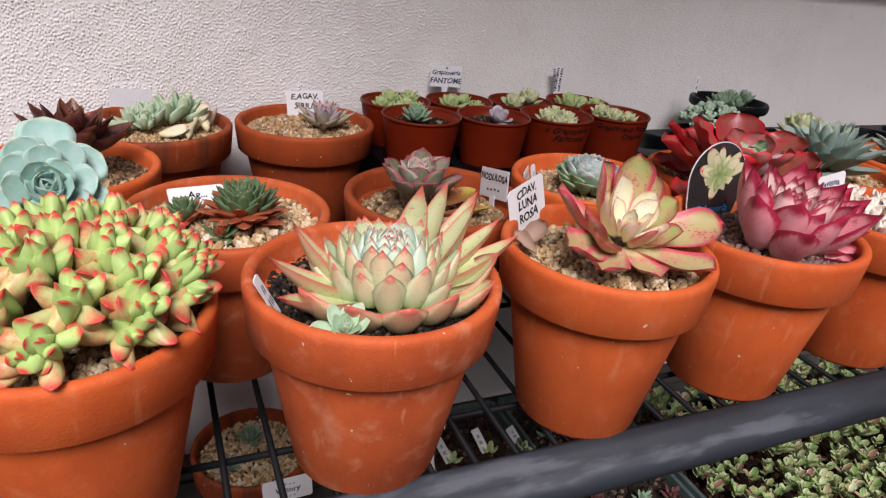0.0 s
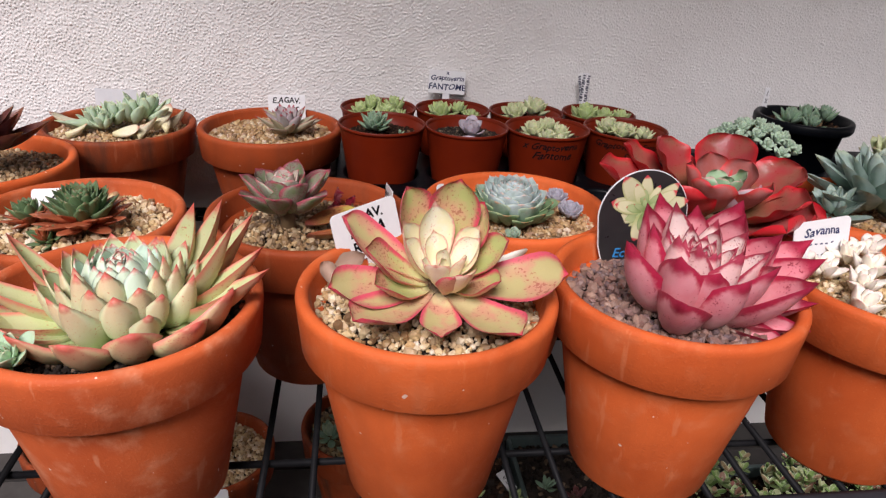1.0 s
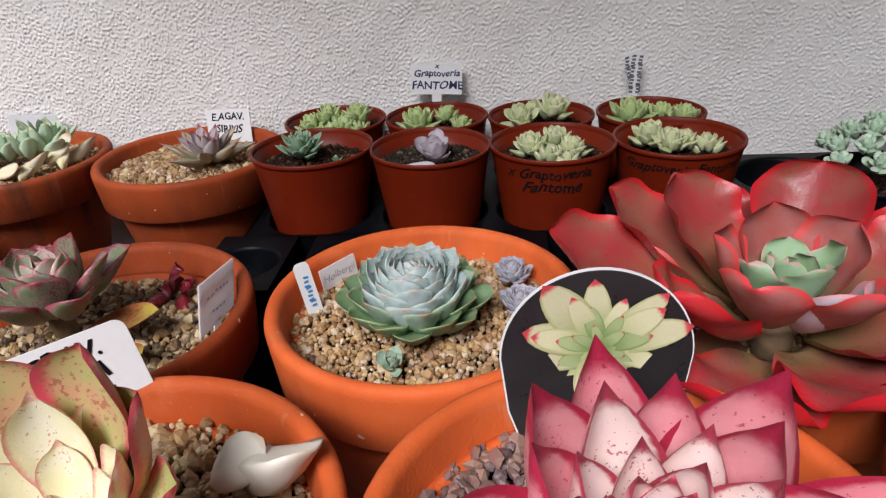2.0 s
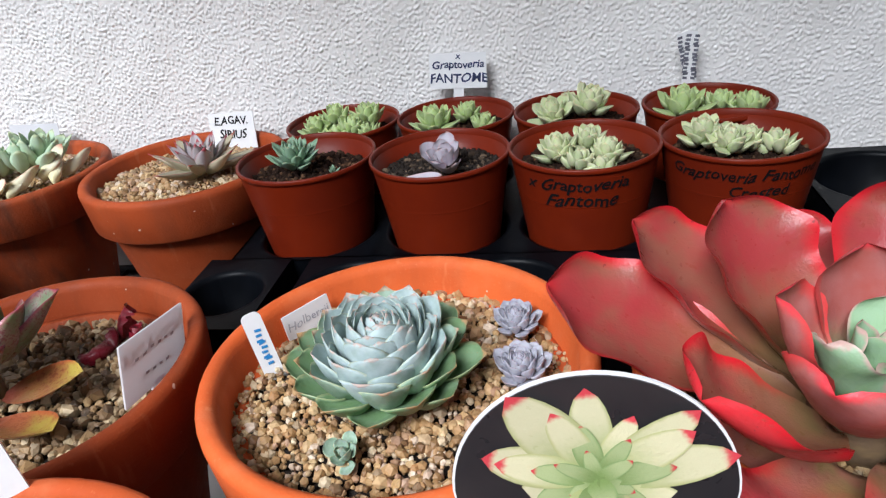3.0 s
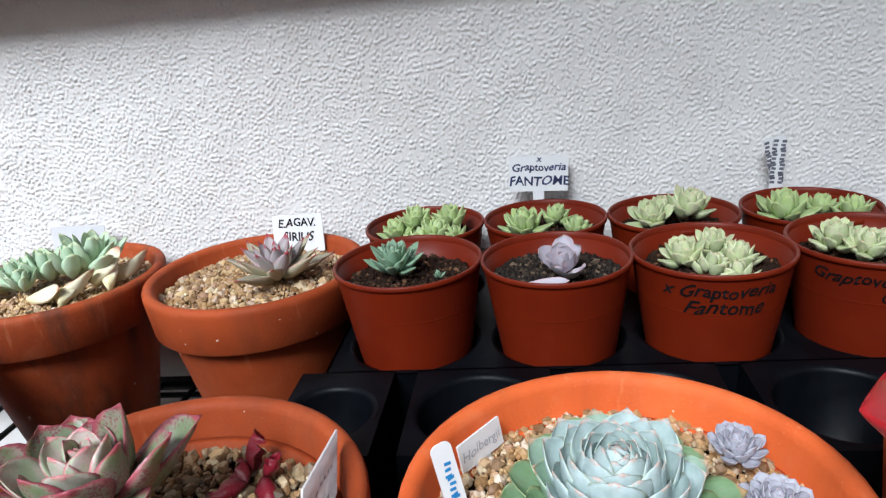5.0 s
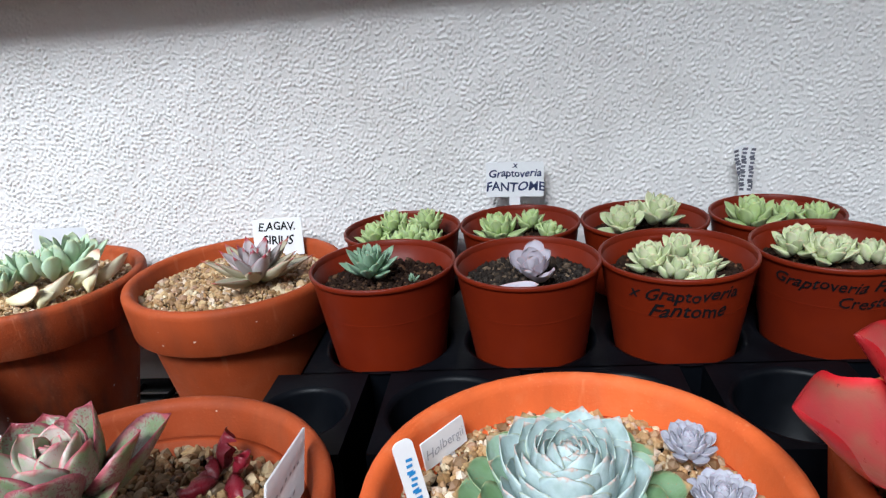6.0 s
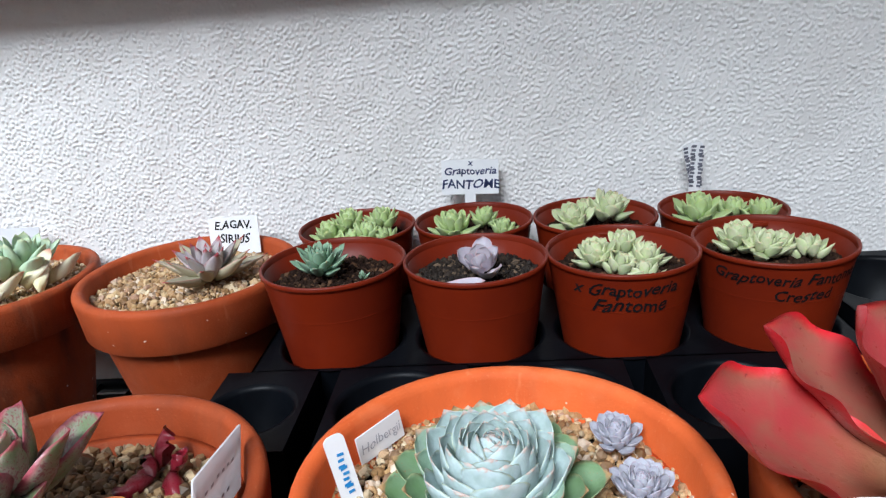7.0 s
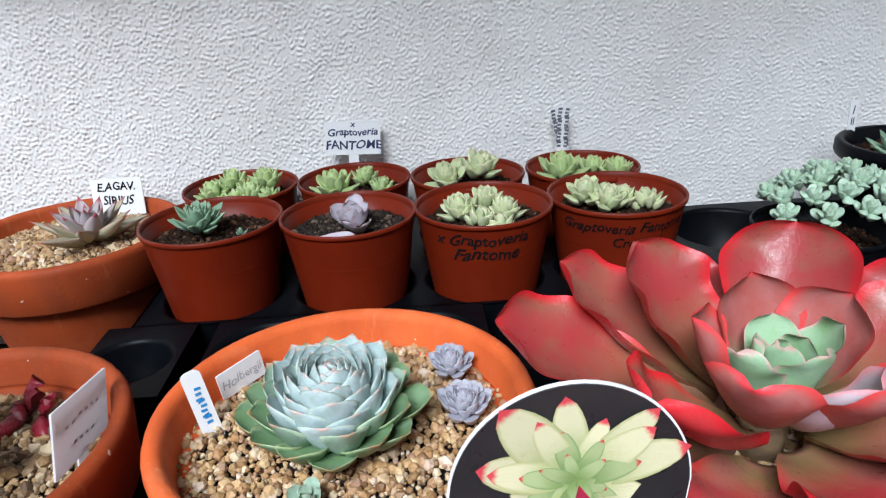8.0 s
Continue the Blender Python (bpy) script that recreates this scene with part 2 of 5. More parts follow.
def rounded_box(name, sx, sy, sz, r, material, seg=2):
    """A box centred on its base, with bevelled edges."""
    bm = bmesh.new()
    bmesh.ops.create_cube(bm, size=1, matrix=Matrix.Translation((0, 0, sz / 2)) @ Matrix.Diagonal((sx, sy, sz, 1)))
    bmesh.ops.bevel(bm, geom=bm.edges[:], offset=r, segments=seg, affect="EDGES", profile=0.5)
    me = bpy.data.meshes.new(name)
    bm.to_mesh(me)
    bm.free()
    me.materials.append(material)
    return me


def rod(name, a, b, r, material, seg=8, ends=True):
    a, b = Vector(a), Vector(b)
    q = (b - a).to_track_quat("Z", "Y").to_matrix()
    verts, faces = [], []
    for e in (a, b):
        verts += [e + q @ Vector((r * math.cos(2 * math.pi * k / seg), r * math.sin(2 * math.pi * k / seg), 0)) for k in range(seg)]
    faces = [(k, (k + 1) % seg, seg + (k + 1) % seg, seg + k) for k in range(seg)]
    if ends:
        faces += [tuple(range(seg))[::-1], tuple(range(seg, 2 * seg))]
    return mesh(name, verts, faces, material)


ICO = bmesh.new()
bmesh.ops.create_icosphere(ICO, subdivisions=1, radius=1.0)
ICO_V = np.array([v.co[:] for v in ICO.verts])
ICO_F = np.array([[v.index for v in f.verts] for f in ICO.faces])
ICO.free()


def turns(rng, n):
    q = rng.normal(size=(n, 4))
    q /= np.linalg.norm(q, axis=1)[:, None]
    w, x, y, z = q.T
    return np.stack([np.stack([1 - 2 * (y * y + z * z), 2 * (x * y - z * w), 2 * (x * z + y * w)], 1),
                     np.stack([2 * (x * y + z * w), 1 - 2 * (x * x + z * z), 2 * (y * z - x * w)], 1),
                     np.stack([2 * (x * z - y * w), 2 * (y * z + x * w), 1 - 2 * (x * x + y * y)], 1)], 1)


def stones(name, seed, radius, lo, hi, material, dome=0.004, layers=2, jag=0.22):
    """A bed of loose chips that fills a disc of that radius round z = 0: one mesh."""
    rng = np.random.default_rng(seed)
    pts, step = [], (lo + hi) * 0.72
    for layer in range(layers):
        g = np.arange(-radius, radius, step)
        for i, x in enumerate(g):
            for y in g + (i % 2) * step / 2:
                p = np.array([x, y]) + rng.uniform(-0.4, 0.4, 2) * step
                if np.hypot(*p) < radius - lo * 0.7:
                    d = np.hypot(*p) / radius
                    pts.append((*p, dome * (1 - d * d) - layer * lo * 1.1 + rng.uniform(-0.5, 0.5) * lo))
    pts = np.array(pts)
    n = len(pts)
    size = lo + (hi - lo) * rng.random(n) ** 2.2
    sc = rng.uniform(0.6, 1.15, (n, 3)) * size[:, None]
    v = ICO_V[None] * (1 + rng.uniform(-jag, jag, (n, len(ICO_V), 1)))
    v = np.einsum("nij,nkj->nki", turns(rng, n), v * sc[:, None]) + pts[:, None]
    f = ICO_F[None] + (np.arange(n) * len(ICO_V))[:, None, None]
    return mesh(name, v.reshape(-1, 3), f.reshape(-1, 3).tolist(), material, flat=True)


def leaf(name, material, width=0.4, p=0.5, q=0.5, thick=0.12, cup=0.3, curl=0.3, bulge=0.0, mucro=0.04, wave=0.0, freq=2.0, nu=9, nv=6, twist=0.0, fold=0.0, tiptuck=0.0):
    """A fleshy leaf of length 1 along +x, upper face +z. p: how fast it widens from the base, q: 0.5 a round tip, 1 a pointed one."""
    blunt = q < 0.46

    def half_width(s):
        return (s + 0.04) ** p * ((1 - s ** (1 / q)) ** 0.5 if blunt else (1 - s) ** q)

    ss = [math.sin(i / nu * math.pi / 2) if blunt else 1 - (1 - i / nu) ** 1.35 for i in range(nu + 1)]
    top = half_width(np.linspace(0, 1, 201)).max()
    verts, uv, faces, under = [], [], [], []
    px = pz = last = 0.0
    split = thick < 0.12
    ring = 2 * nv + 2 if split else 2 * nv
    for i, s in enumerate(ss):
        ang = curl * s ** 1.3 - tiptuck * max(0.0, s - 0.7) * 3
        px += math.cos(ang) * (s - last)
        pz += math.sin(ang) * (s - last)
        last = s
        w = width / 2 * half_width(s) / top
        if i == nu:
            break
        th = thick * (0.45 + 0.75 * math.sin(math.pi * min(1, s + 0.18)) ** 0.8) * (1 - s) ** (0.5 if blunt else 0.35)
        row = [(-1 + 2 * j / nv, 1) for j in range(nv + 1)] + [(1 - 2 * j / nv, -1) for j in (range(nv + 1) if split else range(1, nv))]
        for v, side in row:
            z = cup * w * v * v + wave * v * v * math.sin(2 * math.pi * freq * s + (0.9 if v > 0 else 0)) * s + fold * w * abs(v)
            if side > 0:
                z += bulge * th * (1 - v * v)
            else:
                z -= th * (1 - abs(v) ** 2.2)
            y = w * v * (1 - 0.15 * cup * v * v)
            y, z = y * math.cos(twist * s) - z * math.sin(twist * s), y * math.sin(twist * s) + z * math.cos(twist * s)
            verts.append((px - math.sin(ang) * z, y, pz + math.cos(ang) * z))
            uv.append((s, (v + 1) / 2))
            under.append((0.0 if side > 0 else 1.0, 0.0))
    skip = (nv, 2 * nv + 1) if split else ()
    for i in range(nu - 1):
        for k in range(ring):
            if k not in skip:
                a, b = i * ring + k, i * ring + (k + 1) % ring
                faces.append((a, b, b + ring, a + ring))
    ang = curl - tiptuck * 0.9
    for _ in range(2 if split else 1):
        verts.append((px + math.cos(ang) * mucro, 0, pz + math.sin(ang) * mucro))
        uv.append((1, 0.5))
        under.append((0.5, 0.0))
    base = (nu - 1) * ring
    faces += [(base + k, base + (k + 1) % ring, len(verts) - (2 if split and k < nv else 1)) for k in range(ring) if k not in skip]
    faces.append(tuple(range(ring))[::-1])
    faces = [f[::-1] for f in faces]
    me = mesh(name, verts, faces, material, uv=uv)
    idx = np.empty(len(me.loops), dtype=np.int32)
    me.loops.foreach_get("vertex_index", idx)
    me.uv_layers.new(name="Side").data.foreach_set("uv", np.asarray(under, dtype=np.float32)[idx].ravel())
    return me


GOLD = math.radians(137.508)


def rosette(plant, m, n, kinds, inner, outer, up_in=80, up_out=8, spread=0.15, rise=0.12, seed=0, jitter=6.0, grow=0.8, fall=1.0, start_at=0.0, wide=0.1):
    """n leaves in a spiral about m's z axis, the youngest in the middle. kinds: leaf meshes from young to old; inner, outer: leaf lengths."""
    rng = random.Random(seed)
    for i in range(n):
        f = i / max(1, n - 1)
        me = kinds[min(len(kinds) - 1, int(f * len(kinds)))]
        size = (inner + (outer - inner) * f ** grow) * rng.uniform(0.92, 1.08)
        up = up_in + (up_out - up_in) * f ** fall + rng.uniform(-jitter, jitter)
        az2 = start_at + i * GOLD + math.radians(rng.uniform(-jitter, jitter))
        w = rng.uniform(1 - wide, 1 + wide)
        place = m @ Matrix.Rotation(az2, 4, "Z") @ Matrix.Translation((spread * outer * f, 0, rise * outer * (1 - f))) @ Matrix.Rotation(-math.radians(up), 4, "Y") @ Matrix.Rotation(math.radians(rng.uniform(-jitter, jitter)), 4, "X") @ Matrix.Diagonal((size, size * w, size, 1))
        part("leaf", me, None, plant, m=place)


def stalk(plant, length, r, m=None):
    part("stem", rod("stem", (0, 0, -length), (0, 0, 0.002), r, STEM), None, plant, m=m)


def one_leaf(plant, me, at, size, az2=0.0, up=0.0, roll=0.0, wide=1.0):
    part("leaf", me, None, plant, m=Matrix.Translation(at) @ Matrix.Rotation(radians(az2), 4, "Z") @ Matrix.Rotation(-radians(up), 4, "Y") @ Matrix.Rotation(radians(roll), 4, "X") @ Matrix.Diagonal((size, size * wide, size, 1)))


def writing(text, size, shear=0.0, bold=0.0, seed=1, wobble=0.05):
    """Hand lettering as a flat mesh, centred, reading along +x with +y up."""
    cu = bpy.data.curves.new("writing", "FONT")
    cu.body, cu.size, cu.align_x, cu.align_y, cu.shear, cu.offset, cu.resolution_u = text, size, "CENTER", "CENTER", shear, bold * size, 2
    cu.space_line = 0.85
    ob = bpy.data.objects.new("writing", cu)
    scene.collection.objects.link(ob)
    bpy.context.view_layer.update()
    me = bpy.data.meshes.new_from_object(ob.evaluated_get(bpy.context.evaluated_depsgraph_get()))
    bpy.data.objects.remove(ob)
    co = np.empty(len(me.vertices) * 3)
    me.vertices.foreach_get("co", co)
    co = co.reshape(-1, 3)
    ph = seed * 1.7
    x, y = co[:, 0] / size, co[:, 1] / size
    co[:, 1] += size * wobble * (np.sin(x * 2.3 + ph) + 0.6 * np.sin(x * 5.1 + ph * 2))
    co[:, 0] += size * wobble * np.sin(y * 3.0 + x * 1.7 + ph)
    me.vertices.foreach_set("co", co.ravel())
    me.name = "writing"
    return me


def card(name, w, h, r, material, t=0.0007):
    """A thin plastic card with round corners, standing on its lower edge, its face towards -y."""
    pts = []
    for cx, cz, a0 in ((w / 2 - r, h - r, 0), (-w / 2 + r, h - r, 90), (-w / 2 + r, r, 180), (w / 2 - r, r, 270)):
        pts += [(cx + r * math.cos(radians(a0 + k * 22.5)), cz + r * math.sin(radians(a0 + k * 22.5))) for k in range(5)]
    n = len(pts)
    verts = [(x, -t / 2, z) for x, z in pts] + [(x, t / 2, z) for x, z in pts]
    faces = [tuple(range(n)), tuple(range(n, 2 * n))[::-1]] + [((k + 1) % n, k, n + k, n + (k + 1) % n) for k in range(n)]
    return mesh(name, verts, [f[::-1] for f in faces], material, flat=True)


def plane_frame(tl, tr, lean=0.0):
    """A frame with x along the top edge from tl to tr, z up and y away, its origin midway along the top edge."""
    tl, tr = Vector(tl), Vector(tr)
    x = (tr - tl).normalized()
    z = (Matrix.Rotation(radians(lean), 3, x) @ Vector((0, 0, 1)))
    z = (z - x * z.dot(x)).normalized()
    y = z.cross(x)
    m = Matrix((x, y, z)).transposed().to_4x4()
    m.translation = (tl + tr) / 2
    return m


def plant_label(tl, tr, h, lines, label, size=0.006, lean=0.0, ink=INK, material=CARD, r=0.002, shank=0.0, shank_w=0.008, bold=0.02, shear=0.1, seed=1, tip=0.0):
    """A plant label whose upper corners are tl and tr: card with its writing, and a shank into the soil. It gives back the card."""
    m = plane_frame(tl, tr, lean) @ Matrix.Rotation(radians(tip), 4, "Y")
    w = (Vector(tr) - Vector(tl)).length
    ob = holder("plant_label", m, label, "plant label", "plant labels")
    face = part("card", card("card", w, h, r, material), None, ob, m=Matrix.Translation((0, 0, -h)))
    if shank:
        part("shank", card("shank", shank_w, shank, 0.0008, material), None, ob, m=Matrix.Translation((0, 0.0004, -h - shank + 0.002)))
    for k, (text, rel, s) in enumerate(lines):
        part("writing", writing(text, s, shear, bold, seed + k), ink, face, m=Matrix.Translation((0, -0.0006, h - h * rel)) @ pose(0, 0, 0, 90))
    return face

# ---- structure ----
SHELF = 0.80
rng0 = np.random.default_rng(5)


def stipple(nx, ny, step):
    """Rough stippled render: a band-limited random relief in metres."""
    f = np.fft.rfft2(rng0.normal(size=(ny, nx)))
    kx, ky = np.fft.rfftfreq(nx, step), np.fft.fftfreq(ny, step)
    k = np.hypot(kx[None] * 0.85, ky[:, None] * 1.25)
    a = np.fft.irfft2(f * np.exp(-((k - 330) / 110) ** 2), (ny, nx))
    b = np.fft.irfft2(f * np.exp(-((k - 12) / 14) ** 2), (ny, nx))
    a, b = a / a.std(), b / b.std()
    ridge = np.clip((a - 0.6) / 1.1, 0, 1)
    return 0.0015 * ridge * ridge * (3 - 2 * ridge) + 0.0003 * b


m, nt, b = start("white_stippled_render", 0.48, 0, 0.5)
tc = nd(nt, "TexCoord").outputs["Object"]
n1, n2, n3 = noise_tex(nt, 3.5, 4, tc), noise_tex(nt, 420, 3, tc), noise_tex(nt, 25, 4, tc)
c = mix(nt, smooth(nt, n1, 0.4, 0.75), (0.80, 0.785, 0.765), (0.74, 0.715, 0.69))
c = mix(nt, math_node(nt, "MULTIPLY", smooth(nt, n3, 0.55, 0.8), 0.25), c, (0.60, 0.56, 0.51))
nt.links.new(c, b.inputs["Base Color"])
bump(nt, b, n2, 0.5, 0.0007)
RENDERED = m

WALL_TURN = Matrix.Translation((0, 0.4605, 0)) @ Matrix.Rotation(radians(1.3), 4, "Z")
NX, NY, STEP = 1400, 400, 0.00095
h = stipple(NX, NY, STEP)
gx, gz = np.meshgrid((np.arange(NX) - NX * 0.42) * STEP, 0.80 + np.arange(NY) * STEP)
fade = np.clip(np.minimum(np.minimum(np.arange(NX), NX - 1 - np.arange(NX))[None], np.minimum(np.arange(NY), NY - 1 - np.arange(NY))[:, None]) / 30.0, 0, 1)
co = np.stack([gx, -h * fade, gz], -1).reshape(-1, 3)
i0 = (np.arange(NY - 1)[:, None] * NX + np.arange(NX - 1)[None]).ravel()
quads = np.stack([i0, i0 + 1, i0 + NX + 1, i0 + NX], 1)
relief = bpy.data.meshes.new("stippled_face")
relief.vertices.add(len(co))
relief.vertices.foreach_set("co", co.ravel())
relief.loops.add(quads.size)
relief.loops.foreach_set("vertex_index", quads.ravel().astype(np.int32))
relief.polygons.add(len(quads))
relief.polygons.foreach_set("loop_start", (np.arange(len(quads)) * 4).astype(np.int32))
relief.polygons.foreach_set("use_smooth", np.ones(len(quads), dtype=bool))
relief.update()
relief.validate()
bm = bmesh.new()
bmesh.ops.create_cube(bm, size=1, matrix=Matrix.Translation((0, 0.116, 1.4)) @ Matrix.Diagonal((7, 0.22, 2.8, 1)))
wall = tagged(part("wall_north", bm, RENDERED, m=WALL_TURN), "white stippled render wall behind the plant shelf", "wall", kind="structure")
part("stippled_face", relief, RENDERED, wall, m=Matrix.Translation((0, 0.0052, 0)))

PAVING = plain("concrete_paving", (0.13, 0.125, 0.115), (0.09, 0.085, 0.08), 3, 0.85, 0.5, 0.002, fine=60)
tagged(part("ground", mesh("ground", [(-60, -60, 0), (60, -60, 0), (60, 60, 0), (-60, 60, 0)], [(0, 1, 2, 3)], PAVING), None), "grey concrete paving under the shelves", "ground", kind="structure")

# the batten that shades the top of the wall, and above it an unseen eave added to dim the back rows and the wall
BOARD = plain("weathered_board", (0.20, 0.16, 0.12), (0.15, 0.12, 0.09), 12, 0.8, 0.4)
tagged(part("wall_batten", rounded_box("wall_batten", 5.0, 0.054, 0.022, 0.002, BOARD), None, m=WALL_TURN @ pose(0, -0.024, EAVE)), "plain weathered batten along the wall overhead", "batten", kind="structure")
tagged(part("eave", rounded_box("eave", 4.6, 1.22, 0.08, 0.004, BOARD), None, m=pose(1.65, -0.14, 2.33)), "unseen boarded eave added to dim the back of the shelves", "eave", kind="structure")
FENCE = plain("dark_fence", (0.10, 0.075, 0.055), (0.07, 0.052, 0.04), 5, 0.85, 0.4, 0.002)
bm = bmesh.new()
bmesh.ops.create_cube(bm, size=1, matrix=Matrix.Translation((0, -1.45, 0.575)) @ Matrix.Diagonal((6.5, 0.1, 1.15, 1)))
tagged(part("wall_south", bm, FENCE), "plain dark fence across the path from the shelves", "fence", kind="structure")
bm = bmesh.new()
bmesh.ops.create_cube(bm, size=1, matrix=Matrix.Translation((1.75, -0.50, 1.3)) @ Matrix.Diagonal((0.2, 1.9, 2.6, 1)))
tagged(part("wall_east", bm, RENDERED), "plain rendered wall closing the far end", "wall", kind="structure")

# wire shelf
shelf = holder("wire_shelf", pose(0, 0, 0), "black wire grid shelf with a grey metal front rail", "shelf")
m, nt, b = start("scuffed_grey_metal", 0.6, 0.0, 0.3)
tc = nd(nt, "TexCoord").outputs["Object"]
st = nd(nt, "VectorMath", {0: tc, 1: (0.22, 1, 1)}, operation="MULTIPLY").outputs[0]
n1, n2 = noise_tex(nt, 24, 5, st), noise_tex(nt, 180, 3, tc)
c = mix(nt, smooth(nt, n1, 0.35, 0.6), (0.008, 0.0105, 0.0145), (0.022, 0.028, 0.037))
c = mix(nt, smooth(nt, n1, 0.60, 0.68), c, (0.075, 0.086, 0.102))
c = mix(nt, math_node(nt, "MULTIPLY", n2, 0.3), c, (0.04, 0.04, 0.045))
nt.links.new(c, b.inputs["Base Color"])
bump(nt, b, n2, 0.2, 0.0005)
RAIL = m
prof = [(-0.0405, 0.8035), (-0.0445, 0.8045), (-0.052, 0.8025), (-0.0555, 0.7995), (-0.060, 0.7985), (-0.0660, 0.7955), (-0.0695, 0.790), (-0.070, 0.783), (-0.0675, 0.7765), (-0.062, 0.773), (-0.055, 0.7735), (-0.0405, 0.7775)]
for x0, x1 in ((-1.1, 1.9),):
    n = len(prof)
    v = [(x0, *p) for p in prof] + [(x1, *p) for p in prof]
    part("front_rail", mesh("front_rail", v, [((k + 1) % n, k, n + k, n + (k + 1) % n) for k in range(n)] + [tuple(range(n)), tuple(range(n, 2 * n))[::-1]], RAIL), None, shelf, "scuffed grey front rail")
    part("back_rail", rod("back_rail", (x0, 0.44, 0.795), (x1, 0.44, 0.795), 0.006, WIRE), None, shelf)
w_me = rod("wire", (0, -0.045, SHELF - 0.0027), (0, 0.442, SHELF - 0.0027), 0.0023, WIRE)
for k in range(-26, 50):
    part("wire", w_me, None, shelf, m=Matrix.Translation((-0.0043 + k * 0.0317, 0, 0)))
c_me = rod("cross_wire", (-1.1, 0, SHELF - 0.0075), (1.9, 0, SHELF - 0.0075), 0.0025, WIRE)
for y in (0.018, 0.16, 0.30, 0.425):
    part("cross_wire", c_me, None, shelf, m=Matrix.Translation((0, y, 0)))
for x in (-0.95, 1.7):
    for y in (-0.045, 0.43):
        part("post", rod("post", (x, y, 0), (x, y, 1.10 if y > 0 else 0.80), 0.012, RAIL, 12), None, shelf)

# ---- terracotta pots ----


def pot_meshes(material):
    body = [(0, 0.0), (0.0375, 0.0), (0.0435, 0.0012), (0.0458, 0.004), (0.0645, 0.103), (0.0645, 0.118), (0.060, 0.118), (0.0415, 0.010), (0, 0.009)]
    collar = [(0.0630, 0.1012), (0.0709, 0.1008), (0.0709, 0.1008), (0.0718, 0.1018), (0.0742, 0.1285), (0.0742, 0.1310), (0.0733, 0.1332), (0.0715, 0.1342), (0.0692, 0.1340), (0.0672, 0.1325), (0.0665, 0.1300), (0.0612, 0.1015)]
    return lathe("body", body, material), lathe("collar", collar, material)


POT = {k: pot_meshes(v) for k, v in (("new", TERRA), ("old", TERRA_OLD), ("stained_shaded", TERRA_STAINED_SHADED), ("shaded", TERRA_SHADED))}


def terracotta_pot(x, y, rim, kind, label, r=0.0742, base=SHELF, turn=0.0):
    s = r / 0.0742
    ob = holder("terracotta_pot", pose(x, y, base, 0, 0, turn) @ Matrix.Diagonal((s, s, (rim - base) / 0.1342, 1)), label, "flower pot", "terracotta pots")
    body, collar = POT[kind]
    part("body", body, None, ob)
    part("collar", collar, None, ob)
    return ob


def bed(x, y, z, radius, seed, material, lo, hi, label, name="gravel", dome=0.004, jag=0.22):
    ob = part(name, stones(name, seed, radius, lo, hi, material, dome, jag=jag), None, m=pose(x, y, z))
    tagged(ob, label, "gravel" if name == "gravel" else "compost", kind="stuff")
    part("soil", lathe("soil", [(0, -0.002), (radius * 0.96, -0.003), (radius * 0.6, -0.012)], SOIL, 24), None, ob)
    return ob


# front row
terracotta_pot(-0.330, 0.000, 0.9330, "new", "orange terracotta pot full of red-tipped succulent", turn=10)
terracotta_pot(-0.1673, -0.001, 0.9342, "old", "weathered terracotta pot with white bloom on its collar", 0.0762, turn=70)
terracotta_pot(0.0, 0.0, 0.9373, "new", "clean orange terracotta pot on the wire shelf", 0.0737, turn=140)
terracotta_pot(0.1491, 0.003, 0.9382, "new", "orange terracotta pot holding a crimson-edged succulent", 0.0744, turn=200)
terracotta_pot(0.300, 0.008, 0.9370, "new", "orange terracotta pot with pale pink rosettes", 0.0742, turn=260)
# middle row
terracotta_pot(-0.398, 0.130, 0.9260, "new", "terracotta pot behind the front row with a blue rosette", 0.0735, turn=30)
terracotta_pot(-0.2361, 0.133, 0.9242, "old", "wide terracotta pot filled with pale gravel", 0.0734, turn=90)
terracotta_pot(-0.074, 0.1334, 0.9271, "shaded", "terracotta pot with a leggy dark succulent", 0.0739, turn=155)
terracotta_pot(0.082, 0.1413, 0.9310, "new", "terracotta pot with a blue rosette in tan gravel", 0.0722, turn=215)
terracotta_pot(0.238, 0.140, 0.9300, "new", "terracotta pot under a large red frilled succulent", 0.0735, turn=275)
terracotta_pot(0.398, 0.150, 0.9260, "new", "terracotta pot with a grey-green rosette", 0.0735, turn=330)
terracotta_pot(0.560, 0.155, 0.9260, "new", "terracotta pot at the shelf's far end", 0.0735, turn=15)
# back row, by the wall
terracotta_pot(-0.3506, 0.2439, 0.9250, "new", "terracotta pot with a dark maroon succulent", 0.0735, turn=50)
# next two pots: shade near the wall is partly in their colour
terracotta_pot(-0.2798, 0.3764, 0.9217, "stained_shaded", "stained terracotta pot close to the wall, colour darkened for shade", 0.0748, turn=110)
terracotta_pot(-0.1283, 0.3756, 0.9226, "shaded", "terracotta pot with a small purple-grey rosette near the wall", 0.0740, turn=170)

bed(-0.330, 0.0, 0.919, 0.0655, 1, GRAVEL_PALE, 0.0017, 0.0036, "pale gravel in a terracotta pot")
bed(-0.1673, -0.001, 0.917, 0.067, 2, GRAVEL_DARK, 0.0014, 0.0030, "dark grit in a terracotta pot")
bed(0.0, 0.0, 0.921, 0.0655, 3, GRAVEL_PALE, 0.0014, 0.0042, "cream and tan gravel round a pink-edged rosette")
bed(0.1491, 0.003, 0.921, 0.066, 4, GRAVEL_PINK, 0.0021, 0.0045, "reddish lava gravel in a terracotta pot")
